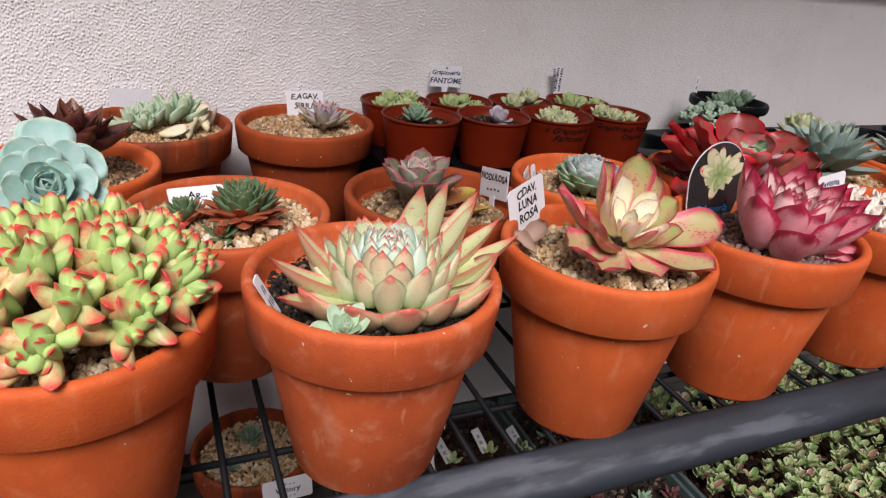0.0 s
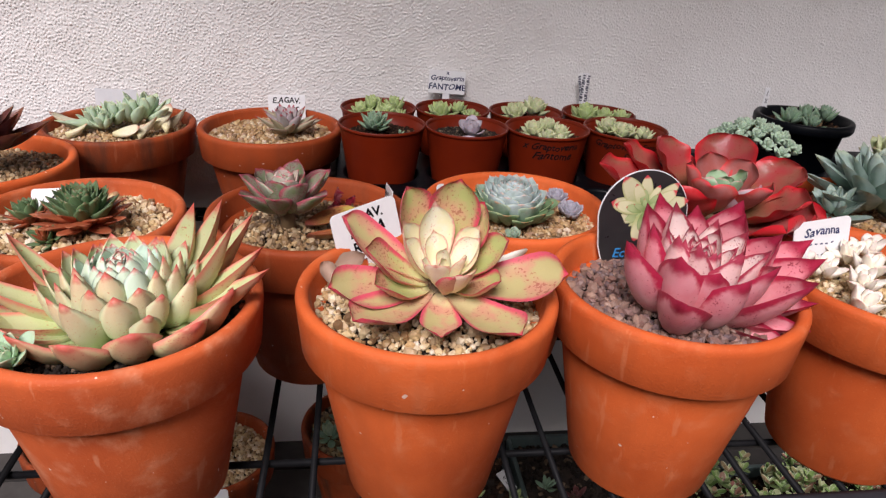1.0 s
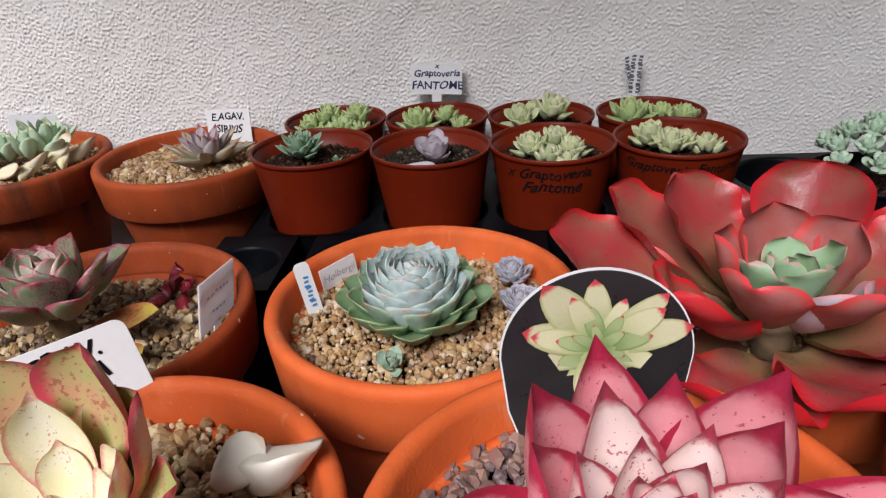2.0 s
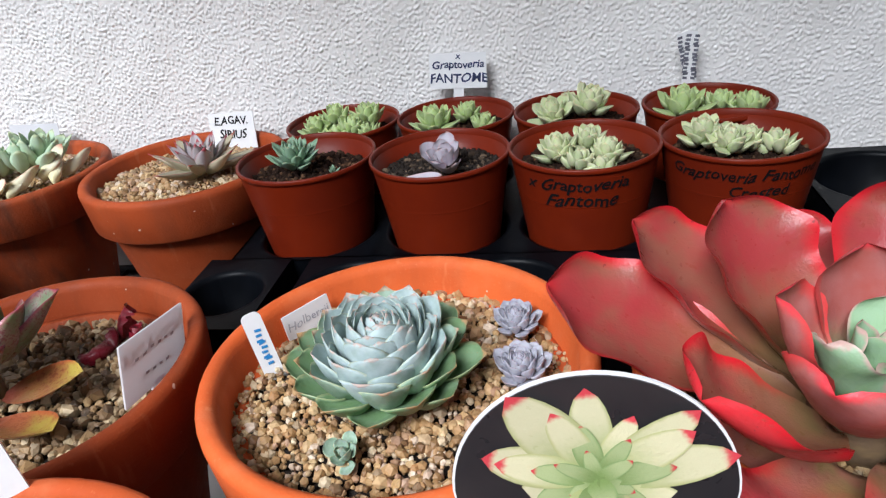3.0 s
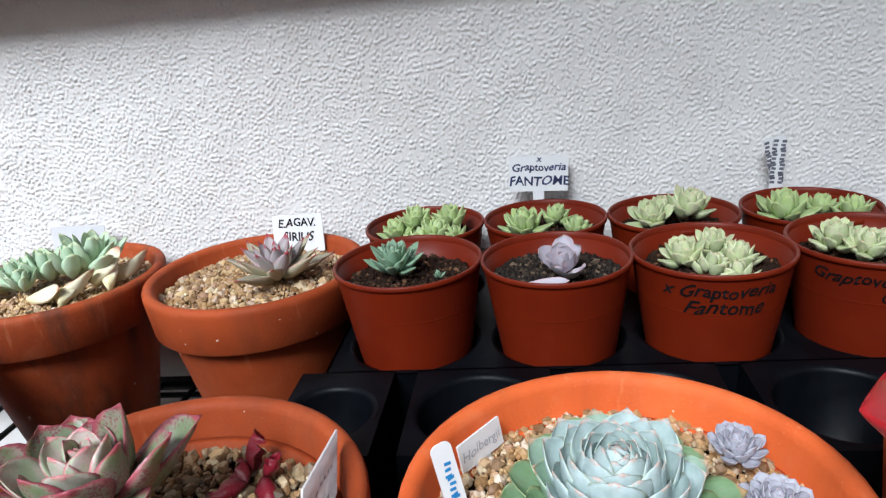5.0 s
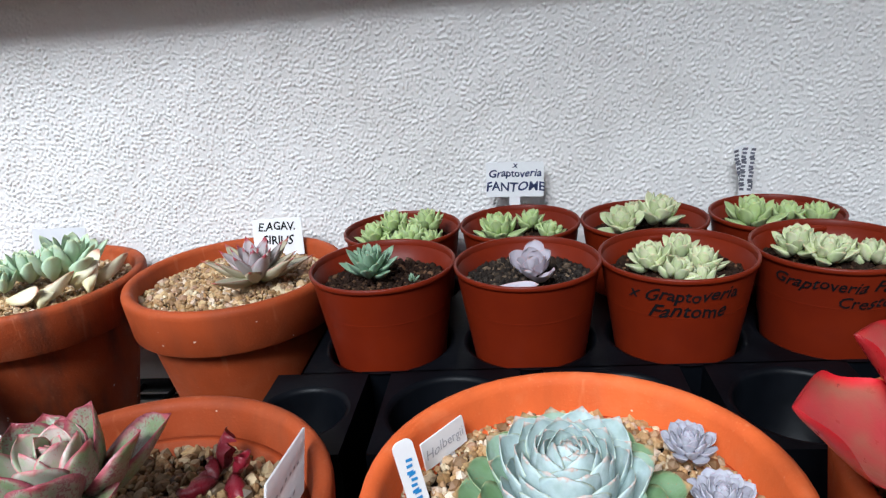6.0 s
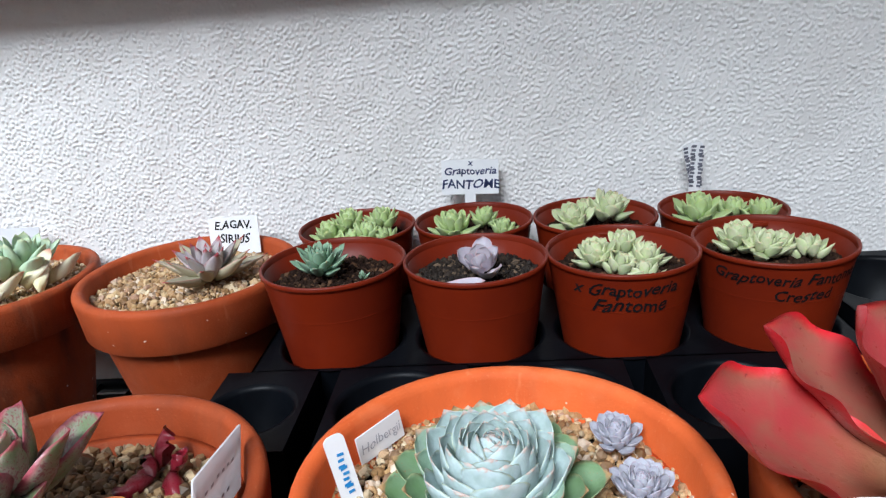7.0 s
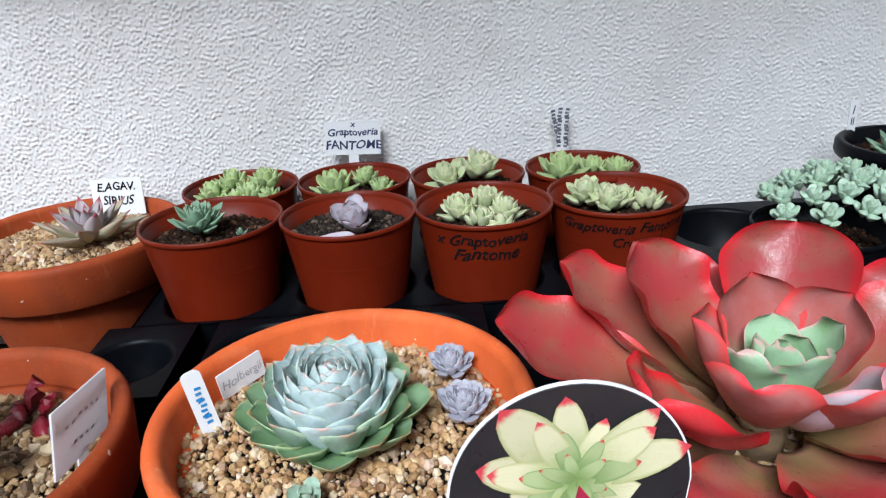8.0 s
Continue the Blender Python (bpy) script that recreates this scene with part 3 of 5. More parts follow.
bed(0.300, 0.008, 0.922, 0.066, 5, GRAVEL_PALE, 0.0016, 0.0034, "pale gravel under pink-white rosettes")
bed(-0.398, 0.130, 0.911, 0.065, 6, GRAVEL, 0.0016, 0.0032, "tan gravel in a terracotta pot")
bed(-0.2361, 0.133, 0.911, 0.065, 7, GRAVEL_PALE, 0.0014, 0.0042, "pale gravel filling a wide terracotta pot", dome=0.007)
bed(-0.074, 0.1334, 0.908, 0.0645, 8, GRAVEL_MIX, 0.0014, 0.0042, "mixed grit with fallen leaves")
bed(0.082, 0.1413, 0.9152, 0.064, 9, GRAVEL, 0.0011, 0.0031, "tan quartz gravel round a blue rosette", dome=0.003, jag=0.16)
bed(0.238, 0.140, 0.914, 0.065, 10, GRAVEL, 0.0016, 0.0034, "tan gravel under a red frilled succulent")
bed(0.398, 0.150, 0.913, 0.065, 11, GRAVEL, 0.0017, 0.0034, "tan gravel under a grey-green rosette")
bed(0.560, 0.155, 0.913, 0.065, 12, GRAVEL, 0.0017, 0.0034, "tan gravel in a far pot")
bed(-0.3506, 0.2439, 0.911, 0.065, 13, GRAVEL_MIX, 0.0016, 0.0034, "grey-brown grit under a maroon succulent")
bed(-0.2798, 0.3764, 0.910, 0.066, 14, GRAVEL, 0.0015, 0.0030, "tan gravel scattered with fallen leaves")
bed(-0.1283, 0.3756, 0.910, 0.0655, 15, GRAVEL, 0.0013, 0.0040, "tan gravel with a small purple rosette", dome=0.005)

# ---- black carrier trays ----


def carrier(name, cells, lefts, x1, y0, y1, z, label, hole=0.0368, notched=False):
    """A moulded tray: a deck with a round pocket for each cell, and a skirt. lefts: where the deck begins in each row, from the front."""
    ob = holder(name, pose(0, 0, 0), label, "plant tray", "black trays")
    rows = sorted({c2[1] for c2 in cells})
    ys = [y0] + [(a + b2) / 2 for a, b2 in zip(rows, rows[1:])] + [y1]
    seg = 32
    for r, y in enumerate(rows):
        line = sorted(c2[0] for c2 in cells if c2[1] == y)
        cuts = [lefts[r]] + [(a + b2) / 2 for a, b2 in zip(line, line[1:])] + [x1]
        for k, x in enumerate(line):
            lo, hi, bo, to = cuts[k], cuts[k + 1], ys[r], ys[r + 1]
            block = notched and r == 0
            if block:
                lo, hi = x - (0.0250 if k == 0 else 0.0358), x + (0.0278 if k == 0 else 0.0358)
            bm = bmesh.new()
            rings = [[] for _ in range(6)]
            corners = [math.atan2(cy - y, cx - x) for cx in (lo, hi) for cy in (bo, to)]
            for a in sorted([2 * math.pi * s / seg - math.pi for s in range(seg)] + corners):
                dx, dy = math.cos(a), math.sin(a)
                tx = ((hi - x) if dx > 0 else (x - lo)) / max(abs(dx), 1e-6)
                ty = ((to - y) if dy > 0 else (y - bo)) / max(abs(dy), 1e-6)
                d = min(tx, ty)
                h2 = (0.0220 if k == 0 else 0.0305) if block else hole
                for ring, (rr, zz) in zip(rings, ((d + 0.005, z - 0.086) if block else (d, z - 0.0015), (d, z), (h2 + 0.003, z), (h2 + 0.0008, z - 0.0008), (h2, z - 0.003), (h2 * 0.82, z - 0.062))):
                    ring.append(bm.verts.new((x + dx * rr, y + dy * rr, zz)))
            n = len(rings[0])
            for ra, rb in zip(rings, rings[1:]):
                for s in range(n):
                    t = (s + 1) % n
                    bm.faces.new((ra[s], ra[t], rb[t], rb[s])).smooth = ra not in rings[:2]
            bm.faces.new(rings[-1])
            bmesh.ops.recalc_face_normals(bm, faces=bm.faces[:])
            part("cell", bm, BLACK_PLASTIC, ob)
    first = 1 if notched else 0
    outline = [(lefts[first], ys[first]), (x1, ys[first]), (x1, y1)]
    for r in range(len(rows) - 1, first - 1, -1):
        for p in ((lefts[r], ys[r + 1]), (lefts[r], ys[r])):
            if p != outline[-1]:
                outline.append(p)
    for a, b2 in zip(outline, outline[1:]):
        v = Vector((b2[0] - a[0], b2[1] - a[1], 0))
        if v.length < 1e-4:
            continue
        out = Vector((v.y, -v.x, 0)).normalized() * 0.003
        p = [Vector((*a, z)), Vector((*b2, z))]
        q = [e + out + Vector((0, 0, SHELF + 0.001 - z)) for e in p]
        part("skirt", mesh("skirt", [*p, *q, *[e - out * 0.4 for e in p], *[e - out * 0.4 for e in q]], [(0, 1, 3, 2), (5, 4, 6, 7), (0, 4, 5, 1), (2, 3, 7, 6), (0, 2, 6, 4), (1, 5, 7, 3)], BLACK_PLASTIC, flat=True), None, ob)
    return ob


P_ROW = [(-0.0139, 0.3256), (0.0708, 0.3205), (0.1546, 0.3227), (0.2398, 0.3268)]
B_ROW = [(-0.0149, 0.4087), (0.0683, 0.4093), (0.152, 0.4048), (0.2375, 0.4045)]
cells = [(x, 0.3235) for x, y in P_ROW] + [(x, 0.4065) for x, y in B_ROW] + [(x, 0.2480) for x in (-0.048, 0.0285, 0.1127, 0.197)]
carrier("plant_tray", cells, (-0.098, -0.060, -0.060), 0.282, 0.212, 0.4495, 0.890, "black moulded plastic tray holding small red-brown pots", notched=True)
carrier("plant_tray", [(0.345 + k * 0.094, y) for k in range(7) for y in (0.278, 0.385)], (0.297, 0.297), 0.957, 0.232, 0.436, 0.886, "black moulded plastic tray, mostly empty", 0.041)

# ---- plastic pots ----
PP = [(0, 0.0), (0.0285, 0.0), (0.0302, 0.0015), (0.0302, 0.0015), (0.0381, 0.0540), (0.0381, 0.0540), (0.0383, 0.0544), (0.0383, 0.0550), (0.0383, 0.0553), (0.0383, 0.0553), (0.0413, 0.0752), (0.0413, 0.0752), (0.0405, 0.0752), (0.0366, 0.0540), (0.029, 0.004), (0, 0.003)]
PR = [(0.0410, 0.0748), (0.0423, 0.0752), (0.0425, 0.0760), (0.0425, 0.0774), (0.0421, 0.0780), (0.0412, 0.0780), (0.0406, 0.0774), (0.0403, 0.0740)]
PLASTIC_POT, PLASTIC_RIM = lathe("body", PP, RED_PLASTIC, 48), lathe("rim", PR, RED_PLASTIC, 48)


def plastic_pot(x, y, rim, r, label):
    s = r / 0.0425
    ob = holder("plastic_pot", pose(x, y, rim - 0.078) @ Matrix.Diagonal((s, s, 1, 1)), label, "plant pot", "small plastic pots")
    part("body", PLASTIC_POT, None, ob)
    part("rim", PLASTIC_RIM, None, ob)
    return ob


P_R = [0.0434, 0.0420, 0.0433, 0.0436]
B_R = [0.0417, 0.0418, 0.0422, 0.0420]
p_pots = [plastic_pot(x, y, 0.9411, r, "small red-brown plastic pot" + t) for (x, y), r, t in zip(P_ROW, P_R, (" with brown compost", " with dark grit", " with black handwriting on it", " with black handwriting on it"))]
for (x, y), r in zip(B_ROW, B_R):
    plastic_pot(x, y, 0.9365, r, "small red-brown plastic pot against the wall")
for k, (x, y) in enumerate(P_ROW):
    bed(x, y, 0.9290, 0.0368, 30 + k, GRAVEL_DARK if k == 1 else PEAT, 0.0009, 0.0026, "black grit in a small pot" if k == 1 else "brown compost in a small pot", "compost", 0.001, 0.35)
for k, (x, y) in enumerate(B_ROW):
    bed(x, y, 0.9240, 0.0362, 40 + k, PEAT, 0.0010, 0.0026, "brown compost in a small pot by the wall", "compost", 0.001, 0.35)


def wrap(me, r, z0):
    """Bend flat lettering round an upright pot wall that widens upwards; it faces -y."""
    for v in me.vertices:
        x, y = v.co.x, v.co.y
        rr = r + (z0 + y) * 0.1508
        a = x / rr
        v.co = (rr * math.sin(a), -rr * math.cos(a), z0 + y)
    return me


def on_pot(pot, text, size, z, turn, r, seed):
    part("writing", wrap(writing(text, size, 0.3, 0.012, seed, 0.06), r + 0.0011, z), INK, pot.children[0], m=Matrix.Rotation(radians(turn), 4, "Z"))


on_pot(p_pots[2], "x Graptoveria", 0.0098, 0.0680, -8, 0.0293, 2)
on_pot(p_pots[2], "Fantome", 0.0112, 0.0588, -4, 0.0293, 5)
on_pot(p_pots[3], "Graptoveria Fantome", 0.0090, 0.0678, -8, 0.0293, 3)
on_pot(p_pots[3], "Crested", 0.0090, 0.0585, 2, 0.0293, 7)

# wide-rimmed black pot at the wall
BP = [(0, 0), (0.037, 0), (0.0385, 0.002), (0.0455, 0.045), (0.0525, 0.0465), (0.054, 0.049), (0.054, 0.056), (0.0525, 0.058), (0.049, 0.058), (0.0475, 0.056), (0.044, 0.045), (0.037, 0.004), (0, 0.003)]
ob = holder("black_pot", pose(0.4762, 0.3803, 0.8865), "black plastic pot with a thick rim", "plant pot")
part("body", lathe("body", BP, BLACK_PLASTIC, 48), None, ob)
bed(0.4762, 0.3803, 0.933, 0.0455, 50, PEAT, 0.0012, 0.0028, "dark compost in a black pot", "compost", 0.001, 0.35)
ob = holder("plastic_pot", pose(0.348, 0.282, 0.850), "small black plastic pot in the tray", "plant pot")
part("body", lathe("body", [(r * 0.9, z) for r, z in PP], BLACK_PLASTIC, 40), None, ob)
part("rim", lathe("rim", [(r * 0.9, z) for r, z in PR], BLACK_PLASTIC, 40), None, ob)
bed(0.348, 0.282, 0.917, 0.034, 51, PEAT, 0.0012, 0.0028, "dark compost in a small black pot", "compost", 0.001, 0.35)

# ---- plants ----


def succulent(x, y, z, label, rx=0, ry=0, rz=0):
    return holder("succulent", pose(x, y, z, rx, ry, rz), label, "succulent plant", "potted succulents")


I4 = Matrix.Identity(4)

# red-tipped clustering succulent, front row
g1 = leaf_mat("green_red_tip", (0.40, 0.58, 0.22), (0.42, 0.60, 0.20), (0.62, 0.035, 0.04), (0.66, 0.20, 0.10), 0.97, 1.2, 0.80, 0.97, (0.56, 0.06, 0.04), 0.70, 0.33, vary=0.3, blush=(0.46, 0.60, 0.20))
g2 = leaf_mat("green_orange_blush", (0.44, 0.58, 0.22), (0.52, 0.54, 0.22), (0.66, 0.045, 0.05), (0.68, 0.14, 0.08), 0.88, 1.1, 0.72, 0.97, (0.58, 0.07, 0.04), 0.66, 0.33, vary=0.3, blush=(0.60, 0.26, 0.13))
bean = [leaf("leaf", a, 0.46, 0.36, 0.36, 0.38, 0.02, 0.16, 0.95, 0.02, nu=9, nv=6) for a in (g1, g1, g2)]
plant = succulent(-0.326, -0.004, 0.925, "cluster of plump green leaves with red tips")
rng = random.Random(3)
for k, (r, e, n) in enumerate([(0.0, 90, 1), (0.022, 76, 6), (0.040, 60, 10), (0.050, 44, 12), (0.046, 28, 9)]):
    for j in range(n):
        a = 2 * math.pi * (j + 0.37 * k) / n + rng.uniform(-0.12, 0.12)
        tilt = 90 - e + rng.uniform(-8, 8)
        zz = (0.034, 0.031, 0.025, 0.017, 0.010)[k] + rng.uniform(-0.003, 0.003)
        mm = Matrix.Rotation(a, 4, "Z") @ Matrix.Translation((r, 0, zz)) @ Matrix.Rotation(radians(tilt), 4, "Y")
        part("stem", rod("stem", (0, 0, -0.024), (0, 0, 0.004), 0.003, STEM, 6), None, plant, m=mm)
        rosette(plant, mm, 11 if k < 4 else 8, bean, 0.013, 0.0235, 82, 22, 0.10, 0.50, 100 + 17 * k + j, 12, 0.7)

# large pale green rosette with pink edges
a1 = leaf_mat("pale_green_pink_edge", (0.50, 0.74, 0.52), (0.62, 0.78, 0.64), (0.50, 0.05, 0.06), (0.76, 0.40, 0.36), 0.90, 1.1, 0.93, 1.0, (0.549, 0.195, 0.122), 0.80, 0.4, bloom=0.25, back=(0.58, 0.68, 0.50))
a2 = leaf_mat("green_pink_blush", (0.46, 0.64, 0.34), (0.54, 0.62, 0.38), (0.52, 0.05, 0.05), (0.66, 0.28, 0.20), 0.90, 1.1, 0.90, 1.0, (0.46, 0.12, 0.085), 0.68, 0.4, blush=(0.52, 0.58, 0.34), back=(0.62, 0.42, 0.26))
a3 = leaf_mat("olive_pink_blush", (0.40, 0.50, 0.22), (0.48, 0.50, 0.27), (0.56, 0.075, 0.065), (0.66, 0.20, 0.15), 0.74, 0.98, 0.86, 1.0, (0.44, 0.12, 0.073), 0.66, 0.4, blush=(0.44, 0.48, 0.22), back=(0.62, 0.27, 0.17))
ag = [leaf("leaf", a1, 0.72, 0.34, 0.54, 0.20, 0.40, 0.85, 0.3, 0.07), leaf("leaf", a1, 0.70, 0.34, 0.54, 0.20, 0.42, 0.90, 0.3, 0.07), leaf("leaf", a1, 0.66, 0.34, 0.54, 0.19, 0.42, 0.90, 0.3, 0.07),
      leaf("leaf", a2, 0.62, 0.34, 0.54, 0.18, 0.45, 0.90, 0.25, 0.08), leaf("leaf", a2, 0.60, 0.36, 0.54, 0.17, 0.45, 0.90, 0.2, 0.08), leaf("leaf", a3, 0.30, 0.36, 0.58, 0.11, 0.55, 0.55, 0.1, 0.07), leaf("leaf", a3, 0.72, 0.46, 0.50, 0.16, 0.35, 1.05, 0.2, 0.07)]
plant = succulent(-0.1605, -0.006, 0.919, "large rosette of pale green pointed leaves with pink edges")
stalk(plant, 0.012, 0.008)
rosette(plant, Matrix.Translation((0, 0, 0.003)), 88, ag[:5], 0.013, 0.036, 90, 20, 0.62, 0.66, 7, 6, 0.85, 1.05)
for az2, L, up2, w2 in ((172, 0.056, 34, 0.9), (190, 0.062, 16, 0.9), (206, 0.062, 4, 1.1), (8, 0.062, 36, 0.9), (-10, 0.066, 14, 1.0), (20, 0.068, 28, 0.9), (34, 0.064, 38, 1.0), (48, 0.056, 44, 1.4), (2, 0.064, 20, 0.9)):
    one_leaf(plant, ag[5], (0.018 * math.cos(radians(az2)), 0.018 * math.sin(radians(az2)), 0.004), L, az2, up2, 0, w2)
for az2, L, up2 in ((-98, 0.042, 4), (-70, 0.040, 8), (-126, 0.042, 2), (-44, 0.046, 2), (-152, 0.048, 2), (-20, 0.048, 8)):
    one_leaf(plant, ag[6], (0.026 * math.cos(radians(az2)), 0.026 * math.sin(radians(az2)), 0.002), L, az2, up2, 0, 1.0)

mint = leaf_mat("mint_offset_leaf", (0.36, 0.52, 0.30), (0.42, 0.60, 0.38), (0.50, 0.52, 0.34), None, rough=0.42, bloom=0.2)
plant = succulent(-0.199, -0.050, 0.925, "small mint green offset rosette on dark grit", 30, 0, 0)
rosette(plant, Matrix.Translation((0, 0, 0.002)), 18, [leaf("leaf", mint, 0.62, 0.55, 0.5, 0.16, 0.25, 0.45, 0.4, 0.05, nu=7)], 0.005, 0.017, 82, 14, 0.12, 0.35, 31, 6)

# loose rosette with bright pink rims
l1 = leaf_mat("cream_leaf", (0.86, 0.84, 0.66), (0.84, 0.80, 0.50), (0.74, 0.20, 0.18), (0.78, 0.30, 0.26), 0.84, 1.0, 0.95, 1.02, (0.66, 0.22, 0.15), 0.68, 0.35, blush=(0.86, 0.84, 0.70), back=(0.82, 0.60, 0.46))
l2 = leaf_mat("yellow_green_pink_rim", (0.66, 0.62, 0.30), (0.42, 0.45, 0.16), (0.60, 0.03, 0.09), (0.62, 0.05, 0.11), 0.68, 0.92, 0.94, 0.995, (0.34, 0.12, 0.07), 0.62, 0.36, blush=(0.62, 0.27, 0.20), back=(0.62, 0.30, 0.24))
l3 = leaf_mat("olive_blush_pink_rim", (0.64, 0.54, 0.30), (0.46, 0.40, 0.18), (0.64, 0.04, 0.10), (0.64, 0.07, 0.13), 0.66, 0.92, 0.94, 0.99, (0.34, 0.09, 0.06), 0.64, 0.36, blush=(0.60, 0.22, 0.18), back=(0.62, 0.27, 0.22))
lu = [leaf("leaf", l1, 0.56, 0.70, 0.40, 0.11, 0.50, 0.5, 0.1, 0.08, nu=10, nv=8), leaf("leaf", l2, 0.56, 0.75, 0.30, 0.10, 0.40, 0.55, 0.1, 0.02, 0.03, 1.3, 14, 8), leaf("leaf", l3, 0.52, 0.7, 0.29, 0.09, 0.36, 0.45, 0.1, 0.02, 0.04, 1.1, 14, 8)]
plant = succulent(0.006, -0.002, 0.934, "loose rosette of olive and cream leaves with bright pink rims", 20, 0, 0)
stalk(plant, 0.012, 0.006)
rosette(plant, Matrix.Translation((0, 0, 0.009)), 12, [lu[0]], 0.010, 0.036, 72, 26, 0.14, 0.10, 2, 12, 0.9)
for me, L, az2, up2, roll in ((lu[1], 0.054, 72, 48, 0), (lu[1], 0.052, 128, 44, 6), (lu[0], 0.040, 102, 54, 0), (lu[1], 0.046, 42, 42, -6), (lu[0], 0.034, 28, 50, 0), (lu[0], 0.036, 150, 46, 0),
                              (lu[2], 0.060, 163, 22, 8), (lu[1], 0.046, 182, 26, 0), (lu[2], 0.060, 197, 8, -6), (lu[1], 0.042, 208, 18, 0), (lu[2], 0.060, 222, 8, 6), (lu[2], 0.044, 264, 8, 0), (lu[2], 0.030, 276, 48, 0),
                              (lu[2], 0.058, 302, 8, -8), (lu[2], 0.064, -12, 10, 6), (lu[1], 0.036, -34, 26, 0), (lu[1], 0.040, 6, 30, 0)):
    one_leaf(plant, me, (0.007 * math.cos(radians(az2)), 0.007 * math.sin(radians(az2)), 0.006 if up2 < 30 else 0.009), L, az2, up2, roll)

ob = holder("fallen_leaf", pose(0.046, 0.030, 0.931), "pale cream shell-like leaf lying on gravel", "leaf", "fallen leaves")
shell = leaf_mat("ivory_dry_leaf", (0.70, 0.64, 0.52), (0.74, 0.70, 0.60), (0.55, 0.45, 0.35), None, rough=0.45)
one_leaf(ob, leaf("leaf", shell, 0.70, 0.5, 0.38, 0.28, 0.3, 0.6, 0.6, 0.01), (-0.012, 0.004, 0), 0.034, -25, 12, -20)
one_leaf(ob, leaf("leaf", shell, 0.75, 0.5, 0.38, 0.32, 0.3, 0.7, 0.6, 0.01), (-0.018, -0.006, 0), 0.022, 40, 20, 30)
ob = holder("fallen_leaf", pose(-0.046, 0.022, 0.929), "dry brown curled leaf lying on gravel", "leaf", "fallen leaves")
dry = leaf_mat("dry_brown_leaf", (0.30, 0.20, 0.14), (0.34, 0.23, 0.17), (0.22, 0.12, 0.08), None, rough=0.7)
one_leaf(ob, leaf("leaf", dry, 0.6, 0.6, 0.45, 0.06, 0.8, 0.7, 0.1, 0.03, wave=0.08), (-0.010, 0, 0), 0.026, 20, 16, 25)
one_leaf(ob, leaf("leaf", dry, 0.5, 0.6, 0.45, 0.06, 0.9, 0.5, 0.1, 0.03, wave=0.1), (-0.004, -0.012, 0), 0.022, 110, 10, -25)

# crimson-margined rosette
r1 = leaf_mat("white_pink_crimson_rim", (0.86, 0.82, 0.74), (0.86, 0.68, 0.64), (0.36, 0.008, 0.048), (0.40, 0.010, 0.055), 0.79, 0.91, 0.84, 0.94, (0.36, 0.018, 0.05), 0.66, 0.36, base_at=0.7, back=(0.80, 0.44, 0.43))
r2 = leaf_mat("pink_crimson_rim", (0.82, 0.54, 0.51), (0.70, 0.29, 0.32), (0.36, 0.007, 0.045), (0.42, 0.008, 0.05), 0.74, 0.88, 0.78, 0.92, (0.26, 0.008, 0.03), 0.68, 0.36, base_at=0.6, blush=(0.66, 0.20, 0.24))
eb = [leaf("leaf", r1, 0.58, 0.40, 0.74, 0.12, 0.60, 0.34, 0.1, 0.06, nu=10, nv=8), leaf("leaf", r1, 0.62, 0.42, 0.74, 0.11, 0.66, 0.44, 0.1, 0.06, nu=10, nv=8), leaf("leaf", r2, 0.66, 0.44, 0.70, 0.11, 0.66, 0.56, 0.1, 0.06, nu=10, nv=8)]
plant = succulent(0.153, -0.006, 0.924, "upright rosette of pink and white leaves edged with crimson", 10, 0, 0)
stalk(plant, 0.012, 0.008)
rosette(plant, Matrix.Translation((0, 0, 0.002)), 42, eb, 0.017, 0.057, 88, 38, 0.36, 0.28, 5, 7, 0.75, 1.0)
for az2, up2, L in ((-35, 4, 0.044), (-22, 14, 0.048), (-46, 0, 0.038), (10, 26, 0.062), (-8, 30, 0.060)):
    one_leaf(plant, eb[2], (0.022 * math.cos(radians(az2)), 0.022 * math.sin(radians(az2)), 0.0), L, az2, up2, 14, 0.55 if up2 < 20 else 0.8)

# pale pink pebbly cluster
w1 = leaf_mat("pale_pink_leaf", (0.86, 0.74, 0.64), (0.87, 0.78, 0.70), (0.86, 0.56, 0.50), None, t0=0.85, t1=1.05, rough=0.45, vary=0.25, bloom=0.25, blush=(0.830, 0.756, 0.512))
wl = [leaf("leaf", w1, 0.62, 0.5, 0.42, 0.28, 0.15, 0.35, 0.7, 0.04, nu=7)]
plant = succulent(0.300, 0.006, 0.925, "cluster of plump pale pink rosettes on gravel")
rng = random.Random(9)
for k in range(13):
    a, d = k * GOLD, 0.052 * math.sqrt((k + 0.3) / 13)
    mm = pose(d * math.cos(a), d * math.sin(a), 0.008 * (1 - d / 0.06) + 0.003, rng.uniform(-15, 15), rng.uniform(-15, 15), rng.uniform(0, 360))
    rosette(plant, mm, 12, wl, 0.006, 0.0155, 78, 22, 0.12, 0.3, 300 + k, 7)

# blue-green rosette on a leaning stem
n1m = leaf_mat("blue_green_round_leaf", (0.36, 0.54, 0.42), (0.30, 0.50, 0.43), (0.48, 0.60, 0.46), (0.50, 0.64, 0.50), 0.86, 1.0, 0.93, 1.0, None, rough=0.5, vary=0.15, bloom=0.3)
nb = [leaf("leaf", n1m, 0.80, 0.6, 0.32, 0.24, 0.25, 0.50, 0.4, 0.03), leaf("leaf", n1m, 0.80, 0.85, 0.27, 0.20, 0.22, 0.20, 0.3, 0.03)]
